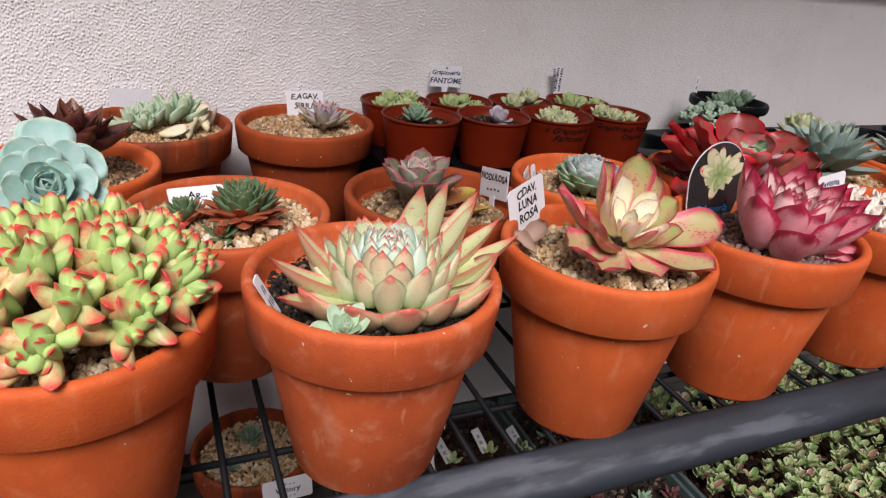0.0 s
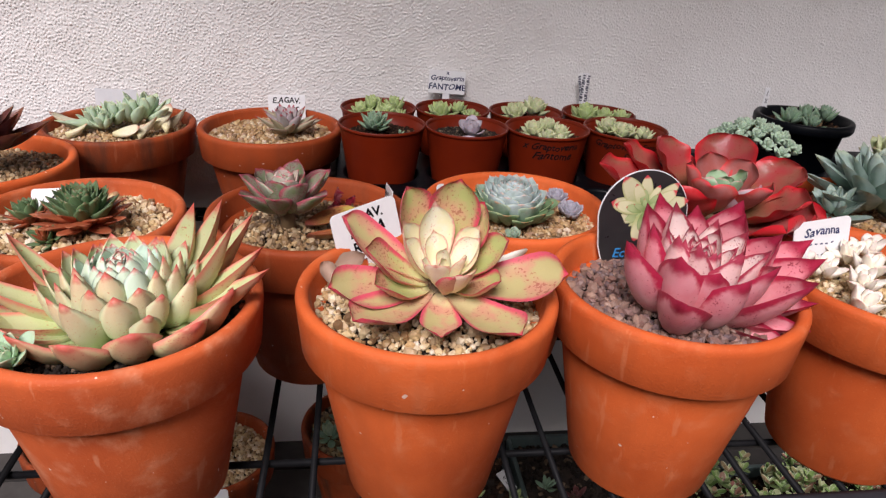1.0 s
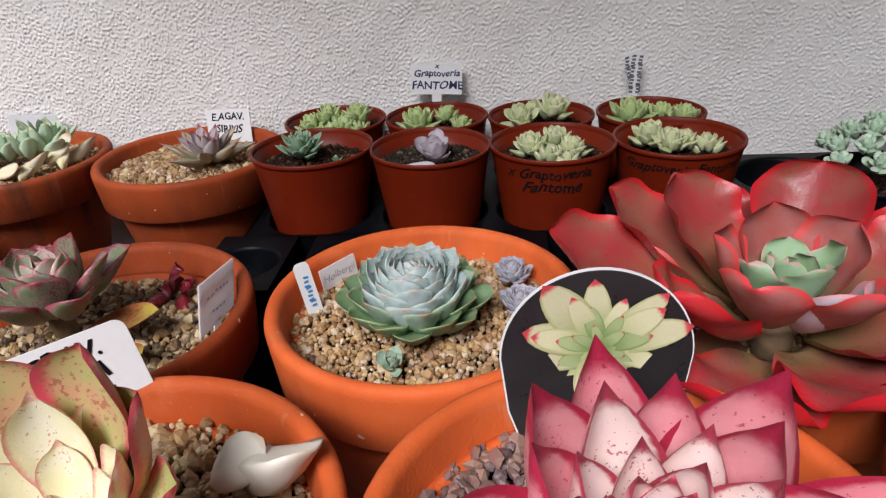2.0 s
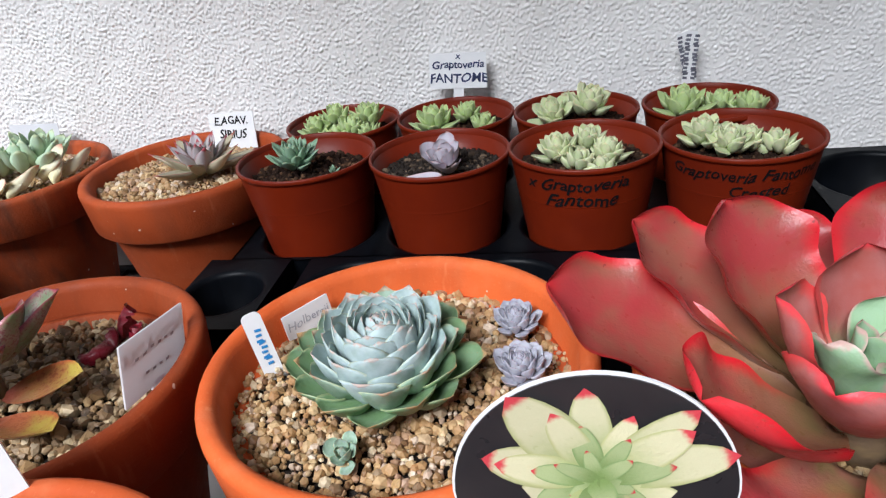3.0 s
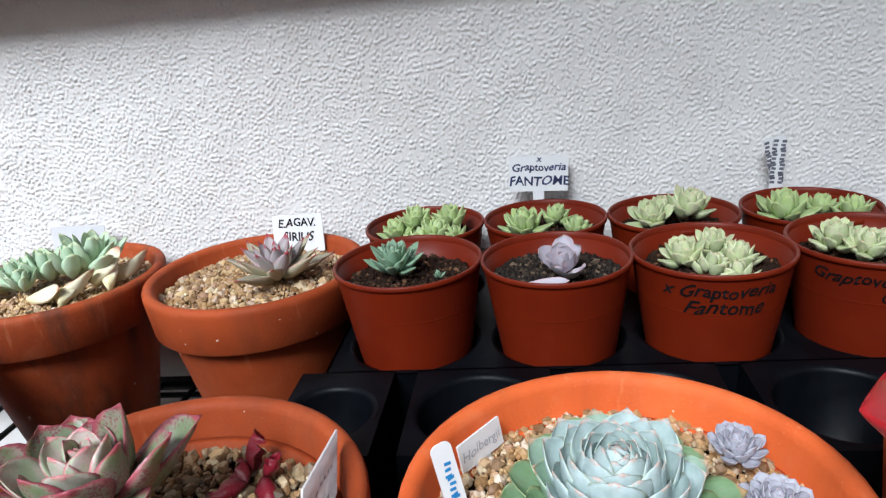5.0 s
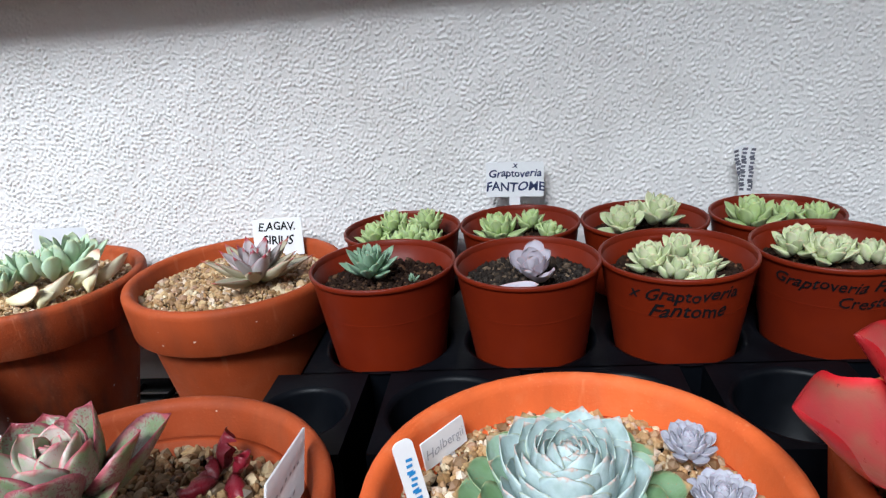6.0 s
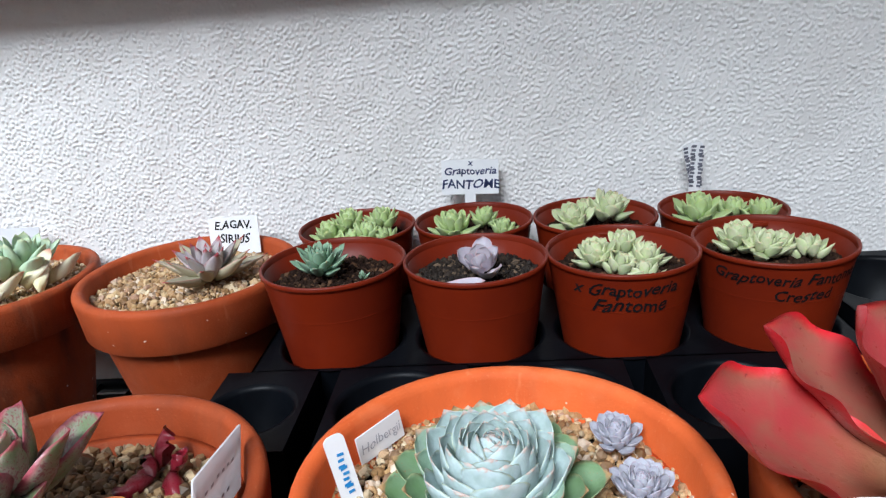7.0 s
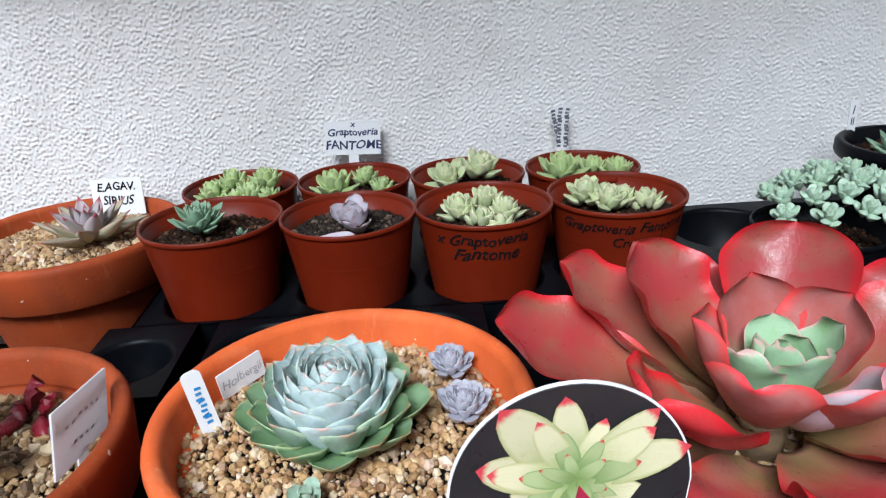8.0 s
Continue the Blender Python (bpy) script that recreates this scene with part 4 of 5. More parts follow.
plant = succulent(-0.337, 0.088, 0.955, "blue-green rosette of rounded spoon-shaped leaves", 60, 0, 8)
stalk(plant, 0.030, 0.005)
rosette(plant, pose(-0.003, 0.004, 0.002), 34, nb, 0.008, 0.036, 76, 2, 0.14, 0.42, 4, 5, 0.75)
rosette(plant, pose(-0.035, -0.012, -0.02, 10, -25, 0), 18, nb, 0.008, 0.03, 78, 10, 0.12, 0.25, 5, 6, 0.8)
rosette(plant, pose(0.006, -0.030, -0.02, 25, 15, 0), 18, nb, 0.008, 0.028, 78, 10, 0.12, 0.25, 6, 6, 0.8)

# dark maroon rosette
e1 = leaf_mat("maroon_leaf", (0.10, 0.04, 0.03), (0.085, 0.022, 0.024), (0.16, 0.06, 0.03), None, t0=0.8, t1=1.0, rough=0.33, vary=0.35, blush=(0.15, 0.05, 0.03))
el = [leaf("leaf", e1, 0.50, 0.55, 0.62, 0.11, 0.35, 0.4, 0.2, 0.07)]
plant = succulent(-0.342, 0.236, 0.930, "dark maroon rosette of pointed glossy leaves", 0, 10, 0)
stalk(plant, 0.024, 0.005)
rosette(plant, Matrix.Translation((0, 0, 0.008)), 30, el, 0.010, 0.044, 82, 14, 0.12, 0.35, 8, 7, 0.75)

# small dark green rosettes on pale gravel
m1 = leaf_mat("dark_green_red_base", (0.28, 0.08, 0.035), (0.10, 0.17, 0.075), (0.18, 0.10, 0.05), (0.24, 0.29, 0.17), 0.9, 1.05, 0.93, 1.0, None, rough=0.45, vary=0.3, base_at=0.45)
m2 = leaf_mat("red_old_leaf", (0.40, 0.10, 0.04), (0.33, 0.085, 0.035), (0.40, 0.14, 0.07), None, rough=0.45, vary=0.3)
mr = [leaf("leaf", m1, 0.55, 0.45, 0.58, 0.17, 0.2, 0.5, 0.4, 0.06, nu=7), leaf("leaf", m1, 0.50, 0.45, 0.60, 0.15, 0.2, 0.4, 0.4, 0.06, nu=7), leaf("leaf", m2, 0.40, 0.5, 0.5, 0.13, 0.1, 0.1, 0.4, 0.05, nu=7)]
mr = [mr[0], mr[1], mr[1], mr[2]]
plant = succulent(-0.228, 0.122, 0.919, "clump of small dark green rosettes with red lower leaves")
rosette(plant, Matrix.Translation((0.002, 0, 0.002)), 110, mr, 0.007, 0.029, 84, 4, 0.16, 0.5, 9, 5, 0.7)
rosette(plant, pose(-0.036, 0.008, -0.001, -8, -12, 0), 50, mr, 0.006, 0.019, 84, 6, 0.12, 0.45, 10, 6, 0.8)
rosette(plant, pose(-0.016, -0.020, -0.004, 15, -5, 0), 26, [mr[3], mr[1]], 0.005, 0.014, 84, 6, 0.12, 0.4, 12, 6, 0.8)

# leggy dark green and purple rosette
c1 = leaf_mat("grey_green_purple_rim", (0.32, 0.40, 0.22), (0.14, 0.18, 0.085), (0.30, 0.04, 0.07), (0.32, 0.06, 0.09), 0.72, 0.95, 0.92, 1.0, (0.20, 0.04, 0.06), 0.58, 0.33, blush=(0.24, 0.13, 0.11), bloom=0.16)
c2m = leaf_mat("pale_green_young_leaf", (0.46, 0.52, 0.36), (0.34, 0.40, 0.26), (0.50, 0.10, 0.14), (0.52, 0.16, 0.18), 0.86, 1.0, 0.92, 1.0, (0.46, 0.16, 0.16), 0.70, 0.35, blush=(0.50, 0.34, 0.32), bloom=0.15)
c3m = leaf_mat("yellow_olive_leaf", (0.16, 0.03, 0.025), (0.36, 0.27, 0.05), (0.44, 0.34, 0.06), (0.36, 0.08, 0.03), 0.7, 0.98, 0.8, 1.0, (0.2, 0.04, 0.02), 0.60, 0.35, base_at=0.8, blush=(0.30, 0.08, 0.04))
cl = [leaf("leaf", c2m, 0.80, 0.7, 0.48, 0.12, 0.35, 0.45, 0.2, 0.06), leaf("leaf", c1, 0.74, 0.66, 0.44, 0.16, 0.45, 0.55, 0.3, 0.06), leaf("leaf", c1, 0.62, 0.68, 0.44, 0.15, 0.45, 0.45, 0.3, 0.06)]
plant = succulent(-0.091, 0.133, 0.926, "leggy grey-green rosette with purple-red leaf edges")
part("stem", rod("stem", (0.002, 0.0, -0.018), (0, 0, 0.004), 0.0055, STEM), None, plant)
rosette(plant, pose(0, 0, 0.009, 0, 0, 0), 13, [cl[0]], 0.011, 0.024, 82, 36, 0.16, 0.25, 13, 7, 0.8)
for me, size, az2, up2 in ((cl[1], 0.032, 58, 52), (cl[1], 0.026, 105, 50), (cl[1], 0.030, 150, 34), (cl[2], 0.034, 12, 30), (cl[2], 0.038, 34, 18), (cl[2], 0.034, 184, 30), (cl[2], 0.036, 222, 16), (cl[2], 0.034, -96, 18), (cl[1], 0.032, -60, 34), (cl[2], 0.036, -35, 14), (cl[2], 0.032, 128, 22), (cl[1], 0.028, 250, 46), (cl[1], 0.026, 0, 52)):
    one_leaf(plant, me, (0.005 * math.cos(radians(az2)), 0.005 * math.sin(radians(az2)), 0.004), size, az2, up2)
yl = leaf("leaf", c3m, 0.50, 0.7, 0.5, 0.06, 0.3, 0.3, 0.1, 0.05)
one_leaf(plant, yl, (0.014, -0.006, -0.008), 0.038, 6, 8, 12)
one_leaf(plant, yl, (0.016, -0.016, -0.012), 0.040, -20, 4, -10)
d1 = leaf_mat("dry_crimson_leaf", (0.09, 0.010, 0.014), (0.17, 0.010, 0.02), (0.07, 0.015, 0.015), None, rough=0.3, vary=0.3)
dl = leaf("fallen_leaf", d1, 0.62, 0.5, 0.5, 0.08, 0.9, 1.2, 0.1, 0.05, 0.16, 2.7, 14, 8, 0.9)
ob = holder("fallen_leaf", pose(-0.052, 0.168, 0.913), "shrivelled crimson leaf lying on the grit", "leaf")
for k, (az2, up2, L) in enumerate(((20, 30, 0.016), (130, 50, 0.021), (250, 18, 0.019), (310, 8, 0.022), (190, 24, 0.015), (80, 62, 0.014), (340, 44, 0.012))):
    one_leaf(ob, dl, (0.004 * math.cos(k * 2.1), 0.004 * math.sin(k * 2.1), 0.001), L * 0.8, az2, up2 * 0.7, 50 * k)

# blue-white dense rosette with two lilac offsets
d2 = leaf_mat("blue_white_leaf", (0.28, 0.38, 0.33), (0.33, 0.42, 0.40), (0.50, 0.36, 0.30), (0.52, 0.58, 0.44), 0.88, 1.0, 0.97, 1.0, None, rough=0.5, vary=0.2, bloom=0.45)
d3 = leaf_mat("green_old_leaf", (0.13, 0.22, 0.085), (0.15, 0.25, 0.11), (0.396, 0.234, 0.108), (0.378, 0.432, 0.216), 0.84, 1.0, 0.95, 1.0, (0.324, 0.180, 0.081), 0.72, 0.4, vary=0.25, bloom=0.1)
d4 = leaf_mat("lilac_grey_leaf", (0.396, 0.360, 0.396), (0.360, 0.342, 0.405), (0.414, 0.324, 0.378), (0.468, 0.432, 0.468), 0.86, 1.0, 0.95, 1.0, None, rough=0.5, vary=0.15, bloom=0.3)
d5 = leaf_mat("blue_green_leaf", (0.17, 0.28, 0.14), (0.25, 0.36, 0.25), (0.44, 0.28, 0.18), (0.48, 0.54, 0.32), 0.84, 1.0, 0.96, 1.0, None, rough=0.45, vary=0.2, bloom=0.25)
dk = [leaf("leaf", d2, 0.84, 0.60, 0.45, 0.22, 0.36, 0.85, 0.25, 0.07, nv=8), leaf("leaf", d2, 0.84, 0.64, 0.45, 0.22, 0.34, 0.80, 0.25, 0.07, nv=8), leaf("leaf", d5, 0.80, 0.66, 0.45, 0.20, 0.34, 0.70, 0.25, 0.07, nv=8), leaf("leaf", d3, 0.76, 0.7, 0.45, 0.18, 0.34, 0.60, 0.2, 0.07, nv=8)]
dk = [dk[0], dk[0], dk[0], dk[0], dk[1], dk[1], dk[1], dk[1], dk[1], dk[2], dk[3], dk[3]]
plant = succulent(0.0787, 0.137, 0.9185, "dense blue-white rosette with greener lower leaves", 4, 0, 0)
stalk(plant, 0.012, 0.006)
rosette(plant, Matrix.Translation((0, 0, 0.004)), 96, dk, 0.008, 0.0265, 86, 4, 0.46, 0.66, 15, 4, 0.72, 0.82)
pup = [leaf("leaf", d4, 0.74, 0.6, 0.42, 0.24, 0.3, 0.7, 0.4, 0.05, nu=7)]
for x, y, r, s in ((0.1235, 0.170, 0.0135, 1), (0.1265, 0.141, 0.0145, 2)):
    plant = succulent(x, y, 0.9185, "small lilac-grey offset rosette in tan gravel", 8, 0, 0)
    rosette(plant, Matrix.Translation((0, 0, 0.003)), 46, pup, 0.003, r * 0.64, 87, 8, 0.42, 0.7, 400 + s, 6, 0.8, 0.9)
plant = succulent(0.0725, 0.1005, 0.9185, "tiny pale green offset rosette in tan gravel", 25, 0, 0)
rosette(plant, Matrix.Translation((0, 0, 0.001)), 12, [dk[9]], 0.003, 0.0085, 84, 8, 0.12, 0.4, 410, 5)

# big red frilled rosette
k1 = leaf_mat("red_frill_leaf", (0.17, 0.13, 0.05), (0.32, 0.036, 0.038), (0.50, 0.012, 0.02), (0.54, 0.010, 0.018), 0.76, 1.0, 0.92, 1.03, (0.16, 0.02, 0.02), 0.72, 0.33, base_at=0.7, blush=(0.23, 0.10, 0.06), back=(0.50, 0.022, 0.03))
k2 = leaf_mat("red_frill_old_leaf", (0.18, 0.14, 0.05), (0.36, 0.034, 0.038), (0.52, 0.012, 0.02), (0.56, 0.010, 0.018), 0.72, 1.0, 0.88, 1.03, (0.18, 0.02, 0.02), 0.72, rough=0.33, base_at=0.5, blush=(0.27, 0.075, 0.055), bloom=0.03, back=(0.46, 0.02, 0.028))
k3 = leaf_mat("green_heart_leaf", (0.16, 0.32, 0.12), (0.25, 0.40, 0.20), (0.56, 0.34, 0.30), (0.58, 0.40, 0.34), 0.86, 1.0, 0.94, 1.0, None, rough=0.4, bloom=0.15)
k5 = leaf_mat("mauve_heart_leaf", (0.40, 0.36, 0.34), (0.44, 0.33, 0.36), (0.58, 0.22, 0.24), (0.60, 0.24, 0.26), 0.8, 1.0, 0.93, 1.0, None, rough=0.4, bloom=0.2)
k4 = leaf_mat("mauve_green_leaf", (0.20, 0.28, 0.14), (0.34, 0.08, 0.065), (0.64, 0.035, 0.05), (0.62, 0.05, 0.05), 0.72, 1.0, 0.93, 1.0, None, rough=0.4, bloom=0.08)
kk = [leaf("leaf", k3, 0.72, 0.6, 0.30, 0.07, 0.5, 0.35, 0.1, 0.0, 0.09, 2.0, 20, 10), leaf("leaf", k4, 0.90, 0.6, 0.28, 0.045, 0.5, 0.55, 0.1, 0.0, 0.045, 2.2, 14, 8),
      leaf("leaf", k1, 0.78, 0.80, 0.33, 0.055, 0.45, 0.60, 0.1, 0.0, 0.040, 3.1, 32, 12), leaf("leaf", k1, 0.56, 0.80, 0.30, 0.055, 0.40, 0.42, 0.1, 0.0, 0.034, 3.3, 32, 12), leaf("leaf", k2, 0.66, 0.85, 0.32, 0.05, 0.40, 0.34, 0.1, 0.0, 0.05, 3.1, 30, 12), leaf("leaf", k5, 0.95, 0.6, 0.32, 0.06, 0.55, 0.7, 0.1, 0.0, 0.05, 2.0, 14, 8), leaf("leaf", k2, 0.95, 0.7, 0.30, 0.06, 0.30, 0.30, 0.1, 0.0, 0.13, 2.1, 36, 14)]
plant = succulent(0.222, 0.104, 0.931, "large open rosette of red frilled leaves with a green heart", 4, 0, 0)
part("stem", rod("stem", (0.008, 0.012, -0.026), (0, 0, 0.006), 0.008, STEM), None, plant)
rosette(plant, Matrix.Translation((0, 0, 0.012)), 14, [kk[0]], 0.010, 0.031, 86, 52, 0.16, 0.1, 16, 12, 0.8)
one_leaf(plant, kk[5], (0.004, -0.010, 0.012), 0.036, -70, 34)
for me, at, size, az2, up2, roll in ((kk[1], (0.006, -0.008, 0.012), 0.042, -62, 30, 0), (kk[1], (0.010, 0.004, 0.012), 0.038, 20, 46, 0), (kk[1], (-0.008, 0.0, 0.012), 0.038, 165, 44, 0), (kk[1], (0.0, 0.010, 0.012), 0.038, 88, 48, 10), (kk[1], (-0.006, -0.008, 0.012), 0.040, -130, 34, 0),
                                 (kk[2], (-0.008, 0.010, 0.010), 0.060, 125, 26, 8), (kk[2], (0.008, 0.012, 0.010), 0.062, 58, 26, -8), (kk[2], (0.014, 0.0, 0.008), 0.062, 4, 20, 0), (kk[2], (-0.010, -0.006, 0.008), 0.058, -150, 20, 0), (kk[2], (0.008, -0.010, 0.008), 0.058, -42, 16, 6),
                                 (kk[3], (-0.010, 0.012, 0.006), 0.071, 143, 20, 6), (kk[3], (-0.014, 0.004, 0.006), 0.080, 165, 12, -4), (kk[3], (0.002, 0.014, 0.004), 0.066, 98, 10, 0), (kk[3], (0.016, 0.008, 0.002), 0.080, 28, 8, 6),
                                 (kk[4], (-0.010, -0.002, -0.004), 0.076, -166, -8, 0), (kk[6], (0.004, -0.012, 0.002), 0.062, -80, 16, 0), (kk[6], (0.010, -0.008, 0.0), 0.060, -36, 16, 8), (kk[6], (-0.006, -0.012, -0.002), 0.056, -122, 10, 0), (kk[4], (0.014, 0.002, -0.002), 0.080, -4, -4, 0), (kk[4], (0.010, 0.012, -0.002), 0.076, 60, -2, 0), (kk[4], (-0.006, 0.012, -0.004), 0.070, 122, -6, 0)):
    one_leaf(plant, me, at, size, az2, up2, roll)

# grey-green narrow-leaved rosettes at the far end
x1 = leaf_mat("grey_green_leaf", (0.20, 0.29, 0.20), (0.23, 0.33, 0.27), (0.34, 0.40, 0.30), None, rough=0.45, vary=0.3, bloom=0.3)
xl = [leaf("leaf", x1, 0.46, 0.6, 0.5, 0.14, 0.3, 0.5, 0.3, 0.05), leaf("leaf", x1, 0.38, 0.65, 0.52, 0.11, 0.3, 0.3, 0.3, 0.05)]
plant = succulent(0.398, 0.155, 0.920, "grey-green rosette of crowded upright leaves")
rosette(plant, Matrix.Translation((0, 0, 0.006)), 60, xl, 0.012, 0.060, 84, 4, 0.14, 0.4, 17, 6, 0.8)
rosette(plant, pose(-0.045, -0.015, 0.0, 0, -15, 0), 24, xl, 0.008, 0.030, 84, 8, 0.14, 0.4, 18, 6, 0.8)
plant = succulent(0.556, 0.150, 0.918, "grey-green rosette in a pot at the shelf's end")
rosette(plant, Matrix.Translation((0, 0, 0.006)), 44, xl, 0.012, 0.052, 84, 6, 0.14, 0.4, 19, 6, 0.8)

# pale offsets and fallen leaves by the wall
t1m = leaf_mat("pale_blue_green_leaf", (0.46, 0.58, 0.32), (0.42, 0.55, 0.36), (0.50, 0.56, 0.34), None, rough=0.48, vary=0.2, bloom=0.2)
t2m = leaf_mat("cream_fallen_leaf", (0.68, 0.62, 0.36), (0.66, 0.62, 0.44), (0.45, 0.16, 0.10), (0.55, 0.30, 0.2), 0.85, 1.05, 0.85, 1.0, (0.5, 0.35, 0.12), 0.66, 0.4, vary=0.3)
tl_ = [leaf("leaf", t1m, 0.50, 0.55, 0.48, 0.16, 0.25, 0.45, 0.4, 0.05, nu=7)]
fl = leaf("leaf", t2m, 0.46, 0.5, 0.43, 0.22, 0.2, 0.6, 0.5, 0.03)
plant = succulent(-0.276, 0.374, 0.918, "row of small pale blue-green offsets")
for k, (x, y, s, tx) in enumerate(((-0.022, -0.008, 0.016, -10), (-0.008, 0.002, 0.018, 0), (0.008, 0.006, 0.021, 8), (0.022, 0.010, 0.024, 14), (-0.012, -0.018, 0.012, -5))):
    rosette(plant, pose(x, y, 0.003 + 0.1 * max(0, x), -6, tx, 0), 20, tl_, 0.007, s * 1.3, 82, 22, 0.12, 0.4, 500 + k, 7)
for k, (x, y, z, L, az2, up2, roll) in enumerate(((-0.030, -0.012, 0.008, 0.034, 190, 6, 0), (0.000, -0.030, 0.004, 0.028, 5, 4, 40), (0.016, -0.026, 0.004, 0.030, 25, 10, -30), (0.034, -0.010, 0.006, 0.030, 60, 25, 20), (0.040, 0.006, 0.005, 0.028, 30, 12, -40), (0.026, -0.036, 0.003, 0.02, 90, 8, 10), (-0.044, -0.030, 0.003, 0.022, 30, 4, 0), (0.046, -0.012, 0.004, 0.026, 110, 16, 0))):
    ob = holder("fallen_leaf", pose(-0.276 + x, 0.374 + y, 0.914 + z), "pale cream leaf lying on the gravel", "leaf", "fallen leaves")
    one_leaf(ob, fl, (0, 0, 0), L, az2, up2, roll)
ob = holder("fallen_leaf", pose(-0.306, 0.362, 0.9235), "long pale green bent leaf on the gravel", "leaf", "fallen leaves")
one_leaf(ob, leaf("leaf", t1m, 0.30, 0.3, 0.35, 0.16, 0.1, 0.2, 0.6, 0.02), (0.012, 0.004, 0.0), 0.040, 205, 2, 0)

# purple-grey pointed rosette by the wall
s1 = leaf_mat("grey_purple_red_tip", (0.44, 0.44, 0.34), (0.38, 0.34, 0.33), (0.34, 0.03, 0.05), (0.42, 0.24, 0.24), 0.84, 1.02, 0.88, 0.98, None, rough=0.42, vary=0.25, blush=(0.36, 0.25, 0.28), bloom=0.2)
s2 = leaf_mat("olive_red_tip", (0.42, 0.42, 0.26), (0.40, 0.36, 0.25), (0.36, 0.04, 0.04), (0.44, 0.22, 0.18), 0.86, 1.02, 0.90, 0.99, None, rough=0.42, vary=0.25)
sl = [leaf("leaf", s1, 0.52, 0.45, 0.66, 0.15, 0.35, 0.4, 0.3, 0.08), leaf("leaf", s1, 0.48, 0.42, 0.68, 0.13, 0.35, 0.3, 0.3, 0.08), leaf("leaf", s2, 0.40, 0.42, 0.70, 0.13, 0.3, 0.2, 0.3, 0.08)]
plant = succulent(-0.110, 0.366, 0.917, "small purple-grey rosette with dark red leaf points")
rosette(plant, Matrix.Translation((0, 0, 0.003)), 30, sl, 0.013, 0.036, 74, 10, 0.12, 0.06, 20, 6, 0.8)

# small rosettes in the plastic pots
q1 = leaf_mat("lime_green_leaf", (0.42, 0.52, 0.20), (0.40, 0.51, 0.19), (0.50, 0.46, 0.20), (0.54, 0.60, 0.32), 0.84, 1.0, 0.94, 1.0, None, rough=0.38, vary=0.3, bloom=0.15)
q2 = leaf_mat("pale_yellow_green_leaf", (0.50, 0.58, 0.28), (0.49, 0.57, 0.29), (0.56, 0.42, 0.26), (0.62, 0.64, 0.42), 0.84, 1.0, 0.92, 1.0, None, rough=0.38, vary=0.3, bloom=0.15, blush=(0.58, 0.55, 0.32))
q3 = leaf_mat("mid_green_leaf", (0.20, 0.32, 0.20), (0.22, 0.35, 0.22), (0.30, 0.26, 0.16), (0.32, 0.42, 0.28), 0.88, 1.02, 0.94, 1.0, None, rough=0.42, vary=0.25, bloom=0.12)
q4 = leaf_mat("lilac_leaf", (0.56, 0.46, 0.48), (0.50, 0.44, 0.50), (0.52, 0.34, 0.32), (0.62, 0.44, 0.46), 0.84, 1.0, 0.94, 1.0, None, rough=0.42, vary=0.2, bloom=0.25)
lime = [leaf("leaf", q1, 0.66, 0.55, 0.47, 0.26, 0.22, 0.60, 0.5, 0.06, nu=7), leaf("leaf", q1, 0.58, 0.58, 0.47, 0.22, 0.22, 0.50, 0.5, 0.06, nu=7)]
pale = [leaf("leaf", q2, 0.72, 0.55, 0.46, 0.28, 0.22, 0.60, 0.5, 0.06, nu=7), leaf("leaf", q2, 0.66, 0.58, 0.46, 0.24, 0.22, 0.50, 0.5, 0.06, nu=7)]
dark = [leaf("leaf", q3, 0.46, 0.55, 0.52, 0.15, 0.25, 0.45, 0.3, 0.06, nu=7)]
lil = leaf("leaf", q4, 0.80, 0.6, 0.36, 0.10, 0.5, 0.65, 0.1, 0.02, 0.06, 1.9, 12, 8)


def cluster(x, y, z, kinds, spots, label, n=15, seed=0):
    plant2 = succulent(x, y, z, label)
    for k, (dx, dy, dz, s, tx, ty) in enumerate(spots):
        rosette(plant2, pose(dx, dy, dz - 0.004, tx, ty, 40 * k), n + 12, kinds, s * 0.34, s * 0.92, 86, 10, 0.22, 0.50, seed + k, 8, 0.8, 1.0)
        part("stem", rod("stem", (dx * 0.9, dy * 0.9, -0.008), (dx, dy, dz - 0.002), 0.0014, STEM, 6), None, plant2)
    return plant2


cluster(-0.0149, 0.4087, 0.925, lime, [(-0.018, -0.006, 0.008, 0.015, 0, -14), (-0.006, 0.004, 0.012, 0.016, 0, 0), (0.008, -0.012, 0.009, 0.014, 18, 6), (0.018, 0.004, 0.012, 0.016, 0, 12), (-0.002, -0.018, 0.005, 0.014, 24, 0), (0.022, -0.014, 0.006, 0.012, 16, 16)], "crowd of lime green rosettes", seed=600)
cluster(0.0683, 0.4093, 0.925, lime, [(-0.014, -0.006, 0.007, 0.019, 6, -6), (0.008, 0.006, 0.009, 0.014, 0, 6), (0.020, -0.008, 0.005, 0.013, 12, 10)], "three lime green rosettes", seed=620)
cluster(0.152, 0.4048, 0.926, pale, [(-0.014, -0.008, 0.010, 0.017, 14, -10), (0.008, -0.004, 0.014, 0.019, 14, 10), (-0.004, 0.014, 0.010, 0.013, 0, 0)], "pale green rosettes of thick leaves", 14, seed=640)
cluster(0.2375, 0.4045, 0.925, lime, [(-0.016, -0.004, 0.008, 0.021, 4, -4), (0.008, 0.004, 0.007, 0.015, 0, 4), (0.024, -0.006, 0.007, 0.016, 6, 14)], "spreading light green rosettes", 16, seed=660)
plant = succulent(-0.0215, 0.3245, 0.932, "single grey-green rosette in brown compost", 6, 0, 0)
